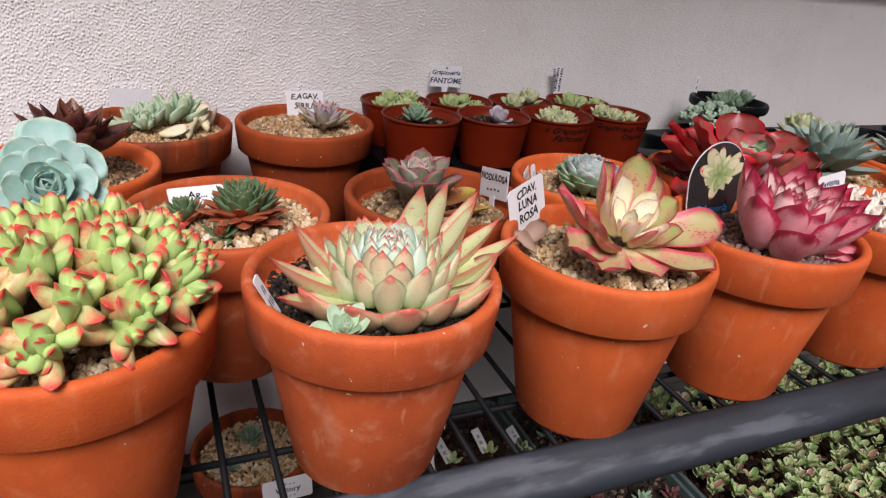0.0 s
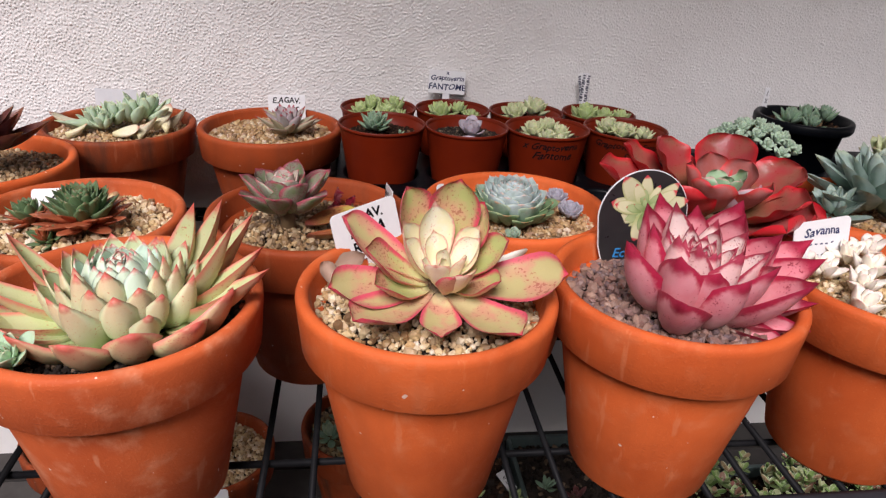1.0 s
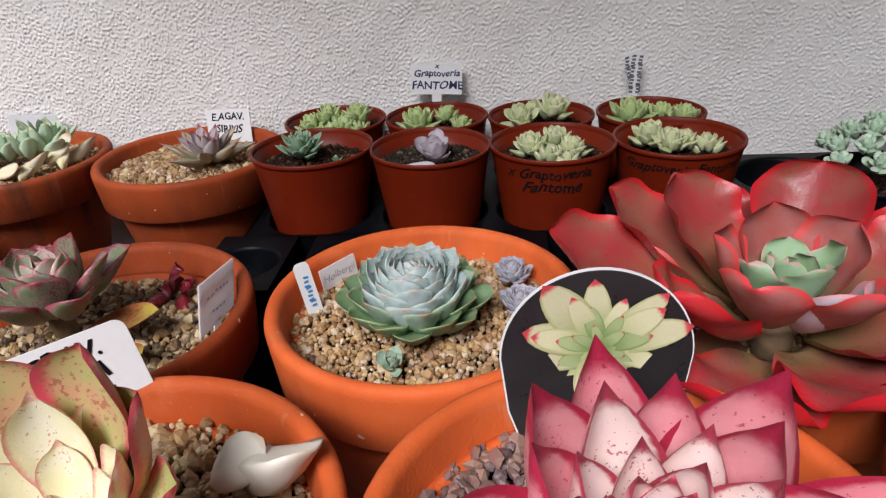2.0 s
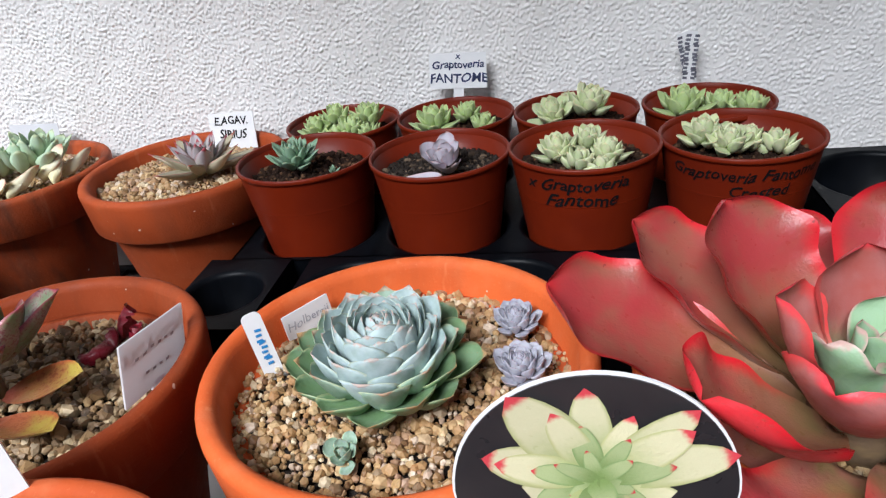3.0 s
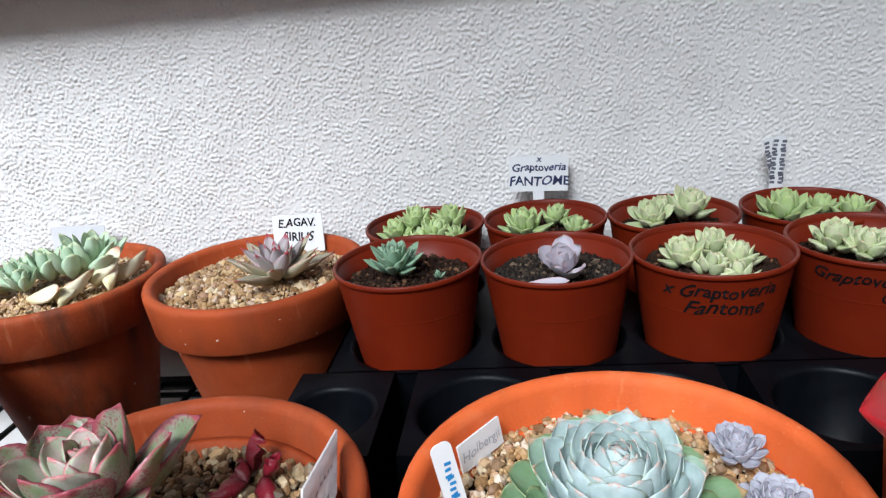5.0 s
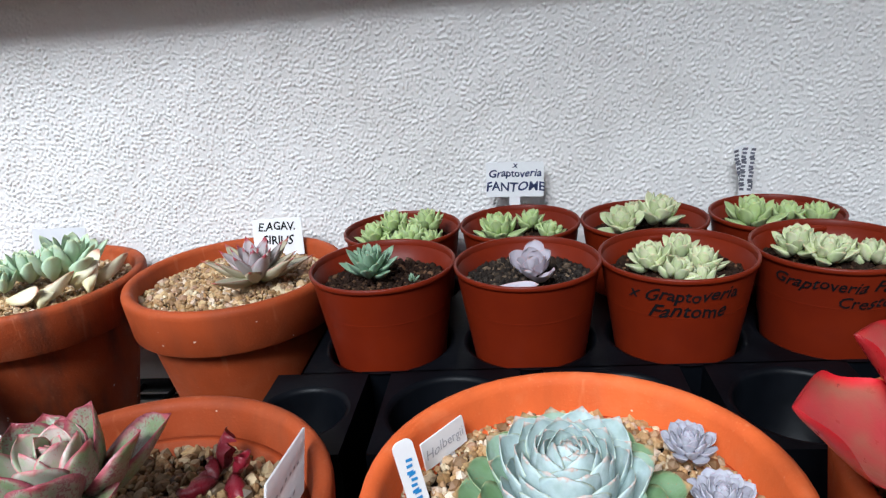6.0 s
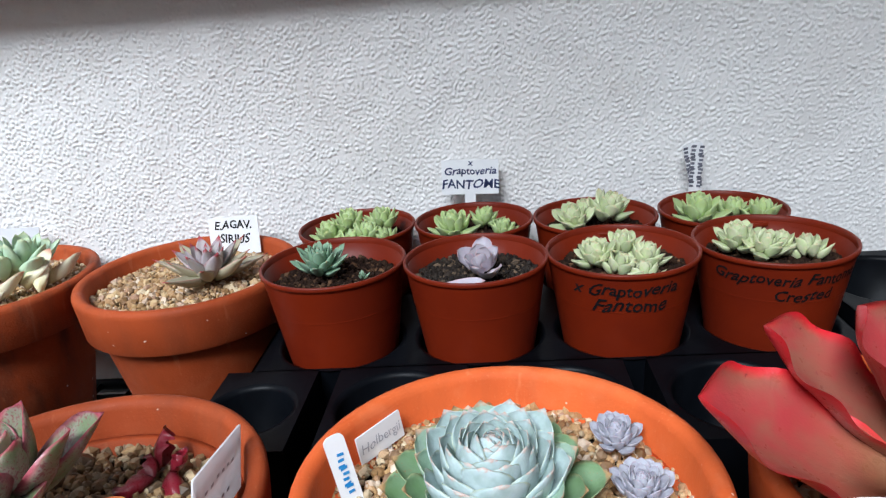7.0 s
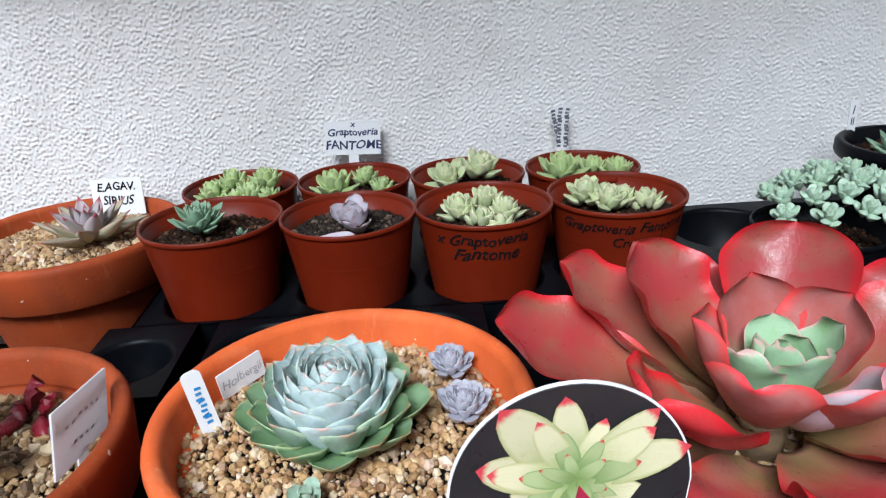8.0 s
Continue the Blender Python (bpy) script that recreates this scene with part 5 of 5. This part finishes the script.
rosette(plant, Matrix.Translation((0, 0, 0.003)), 40, dark, 0.005, 0.0185, 84, 14, 0.12, 0.5, 680, 6)
plant = succulent(0.004, 0.319, 0.930, "tiny green seedling in brown compost", 0, 0, 0)
rosette(plant, Matrix.Translation((0, 0, 0.001)), 9, dark, 0.002, 0.005, 80, 20, 0.12, 0.4, 681, 6)
plant = succulent(0.0755, 0.3165, 0.932, "lilac shell-shaped rosette in black grit", 22, -10, 0)
rosette(plant, Matrix.Translation((0, 0, 0.001)), 12, [lil], 0.009, 0.0195, 70, 24, 0.16, 0.14, 682, 12)
ob = holder("fallen_leaf", pose(0.060, 0.2935, 0.931), "pale mauve leaf lying on black grit", "leaf", "fallen leaves")
one_leaf(ob, leaf("leaf", q4, 0.36, 0.5, 0.45, 0.10, 0.3, 0.2, 0.2, 0.03), (-0.014, 0, 0.001), 0.030, 0, 3, 10)
cluster(0.1546, 0.3227, 0.930, pale, [(-0.014, -0.002, 0.008, 0.015, 4, -10), (0.002, 0.006, 0.010, 0.014, 0, 0), (0.012, -0.006, 0.007, 0.014, 12, 12), (-0.004, -0.014, 0.005, 0.013, 22, -4), (0.010, -0.018, 0.003, 0.011, 24, 10)], "crowd of pale yellow-green rosettes", 14, seed=700)
cluster(0.2398, 0.3268, 0.930, pale, [(-0.018, 0.002, 0.010, 0.016, 6, -8), (-0.008, -0.008, 0.009, 0.015, 14, 0), (0.004, 0.0, 0.007, 0.013, 6, 4), (0.018, -0.006, 0.005, 0.014, 8, 14)], "crested pale yellow-green rosettes", 14, seed=720)

# trailing bead-leaved plant and the black pot's rosettes
z1 = leaf_mat("blue_bead_leaf", (0.34, 0.48, 0.29), (0.36, 0.50, 0.34), (0.46, 0.54, 0.38), None, rough=0.45, vary=0.3, bloom=0.3)
bead = [leaf("leaf", z1, 0.72, 0.5, 0.40, 0.34, 0.1, 0.2, 0.9, 0.02, nu=6)]
plant = succulent(0.348, 0.282, 0.928, "cluster of blue-green bead-like leaf rosettes")
rng = random.Random(12)
for k in range(28):
    a, d = k * GOLD, 0.040 * math.sqrt((k + 0.4) / 28)
    rosette(plant, pose(0.008 + d * math.cos(a), d * math.sin(a), 0.028 * (1 - (d / 0.046) ** 2), -d * math.sin(a) * 900, d * math.cos(a) * 900, 0), 17, bead, 0.0035, 0.0088, 84, 14, 0.2, 0.7, 740 + k, 10)
cluster(0.4762, 0.3803, 0.935, dark, [(-0.018, 0.0, 0.006, 0.020, 0, -6), (0.006, 0.006, 0.008, 0.020, 0, 4), (0.022, -0.004, 0.010, 0.020, 4, 10), (0.0, -0.016, 0.005, 0.016, 12, 0)], "green rosettes in a black pot", 15, seed=780)
cluster(0.533, 0.290, 0.895, pale, [(-0.010, 0.0, 0.030, 0.030, 0, -10), (0.016, 0.006, 0.028, 0.026, 0, 10)], "upright yellow-green succulent in the tray", 12, seed=790)

# ---- labels ----
plant_label((-0.1377, 0.4404, 0.9384), (-0.0963, 0.4345, 0.9406), 0.0285, [("E.AGAV.", 0.22, 0.0088), ("SIRIUS", 0.60, 0.0095)], "white card with black capital lettering by the wall", lean=-12, r=0.0006, shank=0.012, shear=0.15)
plant_label((0.0453, 0.4543, 0.9696), (0.0884, 0.4555, 0.9676), 0.0262, [("x", 0.10, 0.0065), ("Graptoveria", 0.33, 0.0080), ("FANTOME", 0.72, 0.0095)], "white T-shaped plant label with blue-black writing", lean=-6, r=0.001, shank=0.024, ink=INK_BLUE)
for dx in (-0.0035, 0.0035):
    plant_label((0.2265 + dx, 0.4535, 0.9716 - abs(dx - 0.0035) * 0.3), (0.2345 + dx, 0.4540 - dx * 0.2, 0.9712), 0.048, [("- -", 0.06 + 0.05 * k, 0.0095) for k in range(13)], "narrow plant stick covered in dark writing by the wall", lean=-4, r=0.002, ink=INK_PENCIL, bold=0.05)
plant_label((0.4485, 0.4245, 0.9669), (0.4548, 0.4245, 0.9669), 0.034, [("|", 0.2, 0.007), ("||", 0.45, 0.006)], "narrow white plant stick in a black pot", lean=-3, r=0.0008, ink=INK)
plant_label((-0.3211, 0.4400, 0.9404), (-0.279, 0.4450, 0.9382), 0.026, [("- - - -", 0.5, 0.006)], "blank translucent card leaning on the wall", lean=-8, r=0.0006, material=CARD_CLEAR, ink=INK_GREY)
both = plant_label((-0.0139, 0.1226, 0.9456), (-0.0162, 0.1669, 0.9359), 0.025, [("- - - - - -", 0.33, 0.0085), ("- - - -", 0.68, 0.0085)], "white card with grey smudged writing in dark grit", lean=6, r=0.0006, ink=INK_GREY, material=CARD_THIN, shank=0.010)
for text, rel, s3 in (("NODULOSA", 0.30, 0.0080), ("- - - -", 0.68, 0.0095)):
    part("writing", writing(text, s3, 0.1, 0.03, 4), INK, both, m=Matrix.Translation((0, 0.0006, 0.025 - 0.025 * rel)) @ pose(0, 0, 0, 90, 0, 180))
plant_label((0.0268, 0.1665, 0.9276), (0.0410, 0.1842, 0.9286), 0.0115, [("Holbergii", 0.5, 0.0055)], "small white card with faint writing in tan gravel", lean=-8, r=0.0005, ink=INK_GREY, shank=0.006, bold=0.0)
plant_label((0.0205, 0.1470, 0.9424), (0.0268, 0.1511, 0.9414), 0.030, [("-", 0.24 + 0.06 * k, 0.0085) for k in range(9)], "white plastic stick with blue writing in tan gravel", lean=-10, r=0.0025, ink=INK_SKY, shank=0.004, tip=-14)
plant_label((-0.0566, 0.0481, 0.9574), (-0.0165, 0.0705, 0.9640), 0.034, [("CDAV.", 0.19, 0.0088), ("LUNA", 0.46, 0.0096), ("ROSA", 0.75, 0.0096)], "white rounded card with bold black writing in gravel", lean=-10, r=0.004, shank=0.012, bold=0.03)
plant_label((0.2480, 0.0460, 0.9550), (0.2920, 0.0520, 0.9590), 0.030, [("Savanna", 0.27, 0.0088), ("- - - - -", 0.55, 0.0075), ("- -", 0.8, 0.007)], "white rounded card with dark writing beside pink rosettes", lean=-8, r=0.004, ink=INK_BLUE, shank=0.012)
plant_label((-0.276, 0.1640, 0.9290), (-0.236, 0.1700, 0.9290), 0.016, [("Ag...", 0.5, 0.008)], "white card half sunk in pale gravel", lean=-55, r=0.002, ink=INK)
plant_label((-0.2410, -0.0300, 0.9500), (-0.2386, -0.0245, 0.9520), 0.030, [("||", 0.3, 0.006), ("|||", 0.6, 0.006)], "narrow white plant stick at the rim of a pot", lean=-20, r=0.0015, ink=INK_BLUE)
plant_label((0.484, 0.198, 0.962), (0.492, 0.200, 0.964), 0.055, [("|", 0.3, 0.006)], "narrow pale plant stick at the shelf's end", lean=8, r=0.0015, material=CARD_CLEAR, ink=INK_GREY)

# round-topped printed label
tag = holder("picture_label", pose(0.1480, 0.0570, 0.915, -4, 0, 3), "dark round-topped printed label with a pale rosette picture", "plant label", "plant labels")
R0 = 0.0315


def arch(r, drop, y0, y1, up2):
    pts = [(r * math.cos(radians(a)), up2 + r * math.sin(radians(a))) for a in range(0, 181, 6)] + [(-r * 0.92, up2 - drop * 0.5), (-r * 0.7, up2 - drop), (r * 0.7, up2 - drop), (r * 0.92, up2 - drop * 0.5)]
    n = len(pts)
    return [(x, y0, z) for x, z in pts] + [(x, y1, z) for x, z in pts], [tuple(range(n))[::-1], tuple(range(n, 2 * n))] + [((k + 1) % n, k, n + k, n + (k + 1) % n)[::-1] for k in range(n)]


v, f = arch(R0, 0.042, 0.0, 0.0008, 0.0395)
part("rim", mesh("rim", v, f, CARD, flat=True), None, tag, "white card edge")
v, f = arch(R0 - 0.0006, 0.0412, -0.0004, 0.0, 0.0395)
face = part("face", mesh("face", v, f, CARD_DARK, flat=True), None, tag)
pic = leaf_mat("printed_cream_leaf", (0.36, 0.42, 0.16), (0.66, 0.63, 0.40), (0.60, 0.03, 0.06), (0.42, 0.44, 0.18), 0.72, 1.05, t0=0.84, t1=0.93, rough=0.35, sss=0.0, vary=0.25, base_at=0.7)


pic2 = leaf_mat("printed_green_leaf", (0.20, 0.30, 0.09), (0.42, 0.50, 0.24), (0.62, 0.03, 0.06), (0.22, 0.34, 0.12), 0.70, 1.05, t0=0.88, t1=0.96, rough=0.35, sss=0.0, vary=0.25, base_at=0.7)


def petal(pic):
    """A flat printed petal of length 1 along +x."""
    vs, fs, us = [], [], []
    for i in range(9):
        s = i / 8
        w = 0.25 * (s + 0.04) ** 0.5 * (1 - s) ** 0.62 / 0.46
        for v in (-1, -0.5, 0, 0.5, 1):
            vs.append((s, w * v, 0))
            us.append((s, (v + 1) / 2))
    fs = [(i * 5 + j, i * 5 + j + 5, i * 5 + j + 6, i * 5 + j + 1) for i in range(8) for j in range(4)]
    return mesh("petal", vs, fs, pic, uv=us)


pls = [petal(pic), petal(pic2)]
flat_m = Matrix.Translation((0.001, -0.0006, 0.0435)) @ pose(0, 0, 0, 90) @ Matrix.Diagonal((1, 0.9, 1, 1))
k = 0
for n, L, off, tw in ((9, 0.0290, 0.004, 10), (8, 0.0225, 0.003, 28), (7, 0.0160, 0.002, 8), (6, 0.0100, 0.0, 40)):
    for j in range(n):
        a = radians(tw + 360 * j / n + 7 * math.sin(j * 2.3 + n))
        size = (L - off) * (1 + 0.12 * math.sin(j * 3.7 + n))
        part("petal", pls[0 if L > 0.018 else 1], None, face, m=flat_m @ Matrix.Rotation(a, 4, "Z") @ Matrix.Translation((off, 0, k * 0.00002)) @ Matrix.Diagonal((size, size * (0.9 + 0.2 * math.sin(j * 5.1)), 1, 1)))
        k += 1
part("writing", writing("Echeveria", 0.0095, 0.2, 0.015, 1, 0.0), INK_SKY, face, m=Matrix.Translation((0, -0.0007, 0.0135)) @ pose(0, 0, 0, 90))

# ---- lower shelf ----
LOW = 0.42
DARKWOOD = plain("dark_slat", (0.05, 0.045, 0.04), (0.035, 0.03, 0.028), 20, 0.8, 0.3)
low = holder("lower_shelf", pose(0, 0, 0), "dark slatted lower shelf", "shelf")
sl_me = rounded_box("slat", 3.0, 0.052, 0.016, 0.002, DARKWOOD)
for k in range(10):
    part("slat", sl_me, None, low, m=pose(0.4, -0.09 + k * 0.058, LOW - 0.016))
for x in (-0.9, 1.6):
    for y in (-0.09, 0.43):
        part("leg", rounded_box("leg", 0.04, 0.03, LOW - 0.016, 0.002, DARKWOOD), None, low, m=pose(x, y, 0))

# these pots reuse the stained terracotta whose colour already holds some shade
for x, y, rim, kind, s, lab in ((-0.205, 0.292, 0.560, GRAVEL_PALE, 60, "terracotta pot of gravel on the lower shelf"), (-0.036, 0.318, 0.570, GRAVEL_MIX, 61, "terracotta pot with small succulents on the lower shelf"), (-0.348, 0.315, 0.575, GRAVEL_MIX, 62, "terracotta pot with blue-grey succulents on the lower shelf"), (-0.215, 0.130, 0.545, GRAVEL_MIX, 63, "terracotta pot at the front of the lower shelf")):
    terracotta_pot(x, y, rim, "stained_shaded", lab, 0.070, LOW)
    bed(x, y, rim - 0.014, 0.061, s, kind, 0.0022, 0.0042, "gravel in a pot on the lower shelf")
cluster(-0.036, 0.318, 0.562, [tl_[0], dark[0]], [(-0.035, -0.02, 0.006, 0.022, 0, -8), (-0.015, 0.012, 0.006, 0.022, 0, 0), (0.008, -0.018, 0.006, 0.022, 0, 0), (0.026, 0.012, 0.006, 0.022, 0, 8), (0.04, -0.02, 0.004, 0.02, 0, 10), (-0.01, -0.04, 0.004, 0.02, 0, 0)], "grey-green rosettes on the lower shelf", 12, seed=800)
cluster(-0.205, 0.292, 0.550, dark, [(0.0, 0.02, 0.004, 0.02, 0, 0), (-0.03, -0.02, 0.004, 0.016, 0, 0)], "small green rosettes in gravel on the lower shelf", 12, seed=810)
cluster(-0.348, 0.315, 0.565, tl_, [(0.026, 0.01, 0.022, 0.040, 14, 8), (-0.024, 0.004, 0.018, 0.038, 14, -8), (0.02, -0.028, 0.012, 0.030, 20, 8)], "blue-grey rosettes on the lower shelf", 14, seed=815)
plant_label((-0.213, 0.172, 0.615), (-0.164, 0.172, 0.617), 0.026, [("- - - -", 0.25, 0.007), ("Victory", 0.52, 0.0085), ("- - - -", 0.8, 0.007)], "white rounded card with blue writing on the lower shelf", lean=-8, r=0.003, ink=INK_BLUE, shank=0.07)
plant_label((-0.030, 0.240, 0.598), (0.012, 0.242, 0.602), 0.027, [("- - - -", 0.25, 0.006), ("- - -", 0.52, 0.007), ("- - - -", 0.8, 0.006)], "white card with small writing on the lower shelf", lean=-8, r=0.002, ink=INK, shank=0.11)


def seed_tray(x0, x1, y0, y1, h, label, seed, soil_mat):
    ob2 = holder("seed_tray", pose(0, 0, LOW), label, "seed tray", "seed trays")
    w2 = 0.006
    for name, cx, cy, sx, sy in (("side", (x0 + x1) / 2, y0, x1 - x0, w2), ("side", (x0 + x1) / 2, y1, x1 - x0, w2), ("end", x0, (y0 + y1) / 2, w2, y1 - y0 - w2), ("end", x1, (y0 + y1) / 2, w2, y1 - y0 - w2)):
        part(name, rounded_box(name, sx, sy, h, 0.0015, TRAY_GREEN), None, ob2, m=pose(cx, cy, 0))
    part("base", rounded_box("base", x1 - x0 - w2, y1 - y0 - w2, 0.004, 0.001, TRAY_GREEN), None, ob2, m=pose((x0 + x1) / 2, (y0 + y1) / 2, 0))
    rng2 = np.random.default_rng(seed)
    n = int((x1 - x0) * (y1 - y0) / 0.00004)
    pts = np.stack([rng2.uniform(x0 + 0.006, x1 - 0.006, n), rng2.uniform(y0 + 0.006, y1 - 0.006, n), h - 0.014 + rng2.uniform(-0.002, 0.002, n)], 1)
    size = rng2.uniform(0.0025, 0.0055, n)
    vv = ICO_V[None] * (1 + rng2.uniform(-0.3, 0.3, (n, len(ICO_V), 1)))
    vv = np.einsum("nij,nkj->nki", turns(rng2, n), vv * size[:, None, None]) + pts[:, None]
    ff = ICO_F[None] + (np.arange(n) * len(ICO_V))[:, None, None]
    crumbs = part("compost", mesh("compost", vv.reshape(-1, 3), ff.reshape(-1, 3).tolist(), soil_mat, flat=True), None, m=pose(0, 0, LOW))
    tagged(crumbs, "dark crumbly compost in a seed tray", "compost", kind="stuff")
    part("filling", rounded_box("filling", x1 - x0 - 2 * w2, y1 - y0 - 2 * w2, h - 0.020, 0.001, SOIL), None, crumbs, m=pose((x0 + x1) / 2, (y0 + y1) / 2, 0.005))


seed_tray(0.020, 0.158, 0.08, 0.375, 0.065, "grey-green seed tray with seedlings on the lower shelf", 70, PEAT)
seed_tray(0.170, 0.328, 0.02, 0.375, 0.065, "grey-green seed tray of dark seedlings on the lower shelf", 71, GRAVEL_DARK)
seed_tray(0.342, 0.800, -0.02, 0.300, 0.065, "grey-green tray of crowded succulents on the lower shelf", 72, PEAT)
rng = random.Random(20)
for k in range(9):
    x, y = 0.036 + 0.05 * (k % 3) + rng.uniform(-0.008, 0.008), 0.12 + 0.085 * (k // 3) + rng.uniform(-0.01, 0.01)
    plant_label((x - 0.005, y, 0.510 + rng.uniform(-0.006, 0.006)), (x + 0.005, y + rng.uniform(-0.003, 0.003), 0.512), 0.04, [("||", 0.3, 0.006), ("|||", 0.55, 0.006)], "narrow white stick in a seed tray", lean=rng.uniform(-15, 10), r=0.001)
    plant = succulent(x + 0.02, y - 0.015, 0.476, "small green seedling in a seed tray")
    rosette(plant, I4, 7, lime, 0.008, 0.016, 60, 20, 0.12, 0.3, 850 + k, 10)
mm1 = leaf_mat("dark_red_seedling", (0.10, 0.08, 0.04), (0.14, 0.05, 0.05), (0.20, 0.10, 0.07), None, rough=0.45, vary=0.5)
redl = [leaf("leaf", mm1, 0.45, 0.5, 0.5, 0.14, 0.2, 0.4, 0.4, 0.04, nu=6)]
for k in range(14):
    plant = succulent(0.195 + 0.036 * (k % 4) + rng.uniform(-0.008, 0.008), 0.06 + 0.075 * (k // 4) + rng.uniform(-0.02, 0.02), 0.478, "dark red seedling rosette in a tray")
    rosette(plant, I4, 11, redl if k % 3 else dark, 0.008, 0.018, 75, 15, 0.12, 0.3, 870 + k, 10)


def leaf_mat_mass(name, cols):
    m2, nt2, b2 = start(name, 0.45, 0, 0.4)
    isl = nd(nt2, "NewGeometry").outputs["Random Per Island"]
    ramp = nd(nt2, "ValToRGB", {0: isl})
    els = ramp.color_ramp.elements
    while len(els) < len(cols):
        els.new(0.5)
    for k2, c3 in enumerate(cols):
        els[k2].position = k2 / (len(cols) - 1)
        els[k2].color = (*c3, 1)
    uv = nd(nt2, "SeparateXYZ", {0: nd(nt2, "TexCoord").outputs["UV"]})
    e2 = math_node(nt2, "ABSOLUTE", math_node(nt2, "SUBTRACT", math_node(nt2, "MULTIPLY", uv.outputs[1], 2.0), 1.0))
    nt2.links.new(mix(nt2, smooth(nt2, e2, 0.7, 0.95), ramp.outputs[0], (0.50, 0.55, 0.36)), b2.inputs["Base Color"])
    return m2


MASS = leaf_mat_mass("mixed_green_leaves", [(0.12, 0.22, 0.05), (0.25, 0.36, 0.12), (0.16, 0.28, 0.07), (0.34, 0.42, 0.18), (0.30, 0.12, 0.10), (0.20, 0.32, 0.09), (0.42, 0.45, 0.25)])
tmp = leaf("tmp", MASS, 0.62, 0.6, 0.42, 0.08, 0.25, 0.3, 0.1, 0.03, nu=4, nv=4)
tv = np.array([v3.co[:] for v3 in tmp.vertices])
tf = [tuple(p3.vertices) for p3 in tmp.polygons]
tuv = np.empty(len(tmp.loops) * 2, dtype=np.float32)
tmp.uv_layers[0].data.foreach_get("uv", tuv)


def leaf_mass(name, seed, x0, x1, y0, y1, z0, z1, n, size, label):
    """A tangle of small leafy shoots as one mesh."""
    rng2 = np.random.default_rng(seed)
    vs, fs, uvs = [], [], []
    for k2 in range(n):
        cx, cy = rng2.uniform(x0, x1), rng2.uniform(y0, y1)
        hump = 0.5 + 0.5 * math.sin(cx * 31 + seed) * math.cos(cy * 27)
        cz = z0 + (z1 - z0) * (0.35 + 0.65 * hump) * rng2.uniform(0.75, 1.0)
        for j in range(7):
            L = size * rng2.uniform(0.6, 1.2)
            mt = Matrix.Translation((cx, cy, cz - 0.004 * (j // 3))) @ Matrix.Rotation(j * 2.4 + rng2.uniform(-0.4, 0.4), 4, "Z") @ Matrix.Rotation(-rng2.uniform(0.2, 1.0), 4, "Y") @ Matrix.Diagonal((L, L, L, 1))
            a = np.array(mt)
            base = sum(len(q5) for q5 in vs)
            vs.append(tv @ a[:3, :3].T + a[:3, 3])
            fs += [tuple(i5 + base for i5 in f5) for f5 in tf]
            uvs.append(tuv)
    me = bpy.data.meshes.new(name)
    me.from_pydata(np.concatenate(vs).tolist(), [], fs)
    me.uv_layers.new(name="UVMap").data.foreach_set("uv", np.concatenate(uvs))
    me.polygons.foreach_set("use_smooth", [True] * len(me.polygons))
    me.materials.append(MASS)
    return tagged(part(name, me, None), label, "foliage", kind="stuff")


leaf_mass("trailing_foliage", 3, 0.35, 0.79, -0.015, 0.29, 0.485, 0.525, 620, 0.014, "tangle of small variegated green succulent shoots")
terracotta_pot(0.885, 0.10, 0.550, "new", "orange terracotta pot at the end of the lower shelf", 0.07, LOW)
bed(0.885, 0.10, 0.535, 0.060, 74, GRAVEL, 0.0022, 0.0042, "gravel in a pot on the lower shelf")
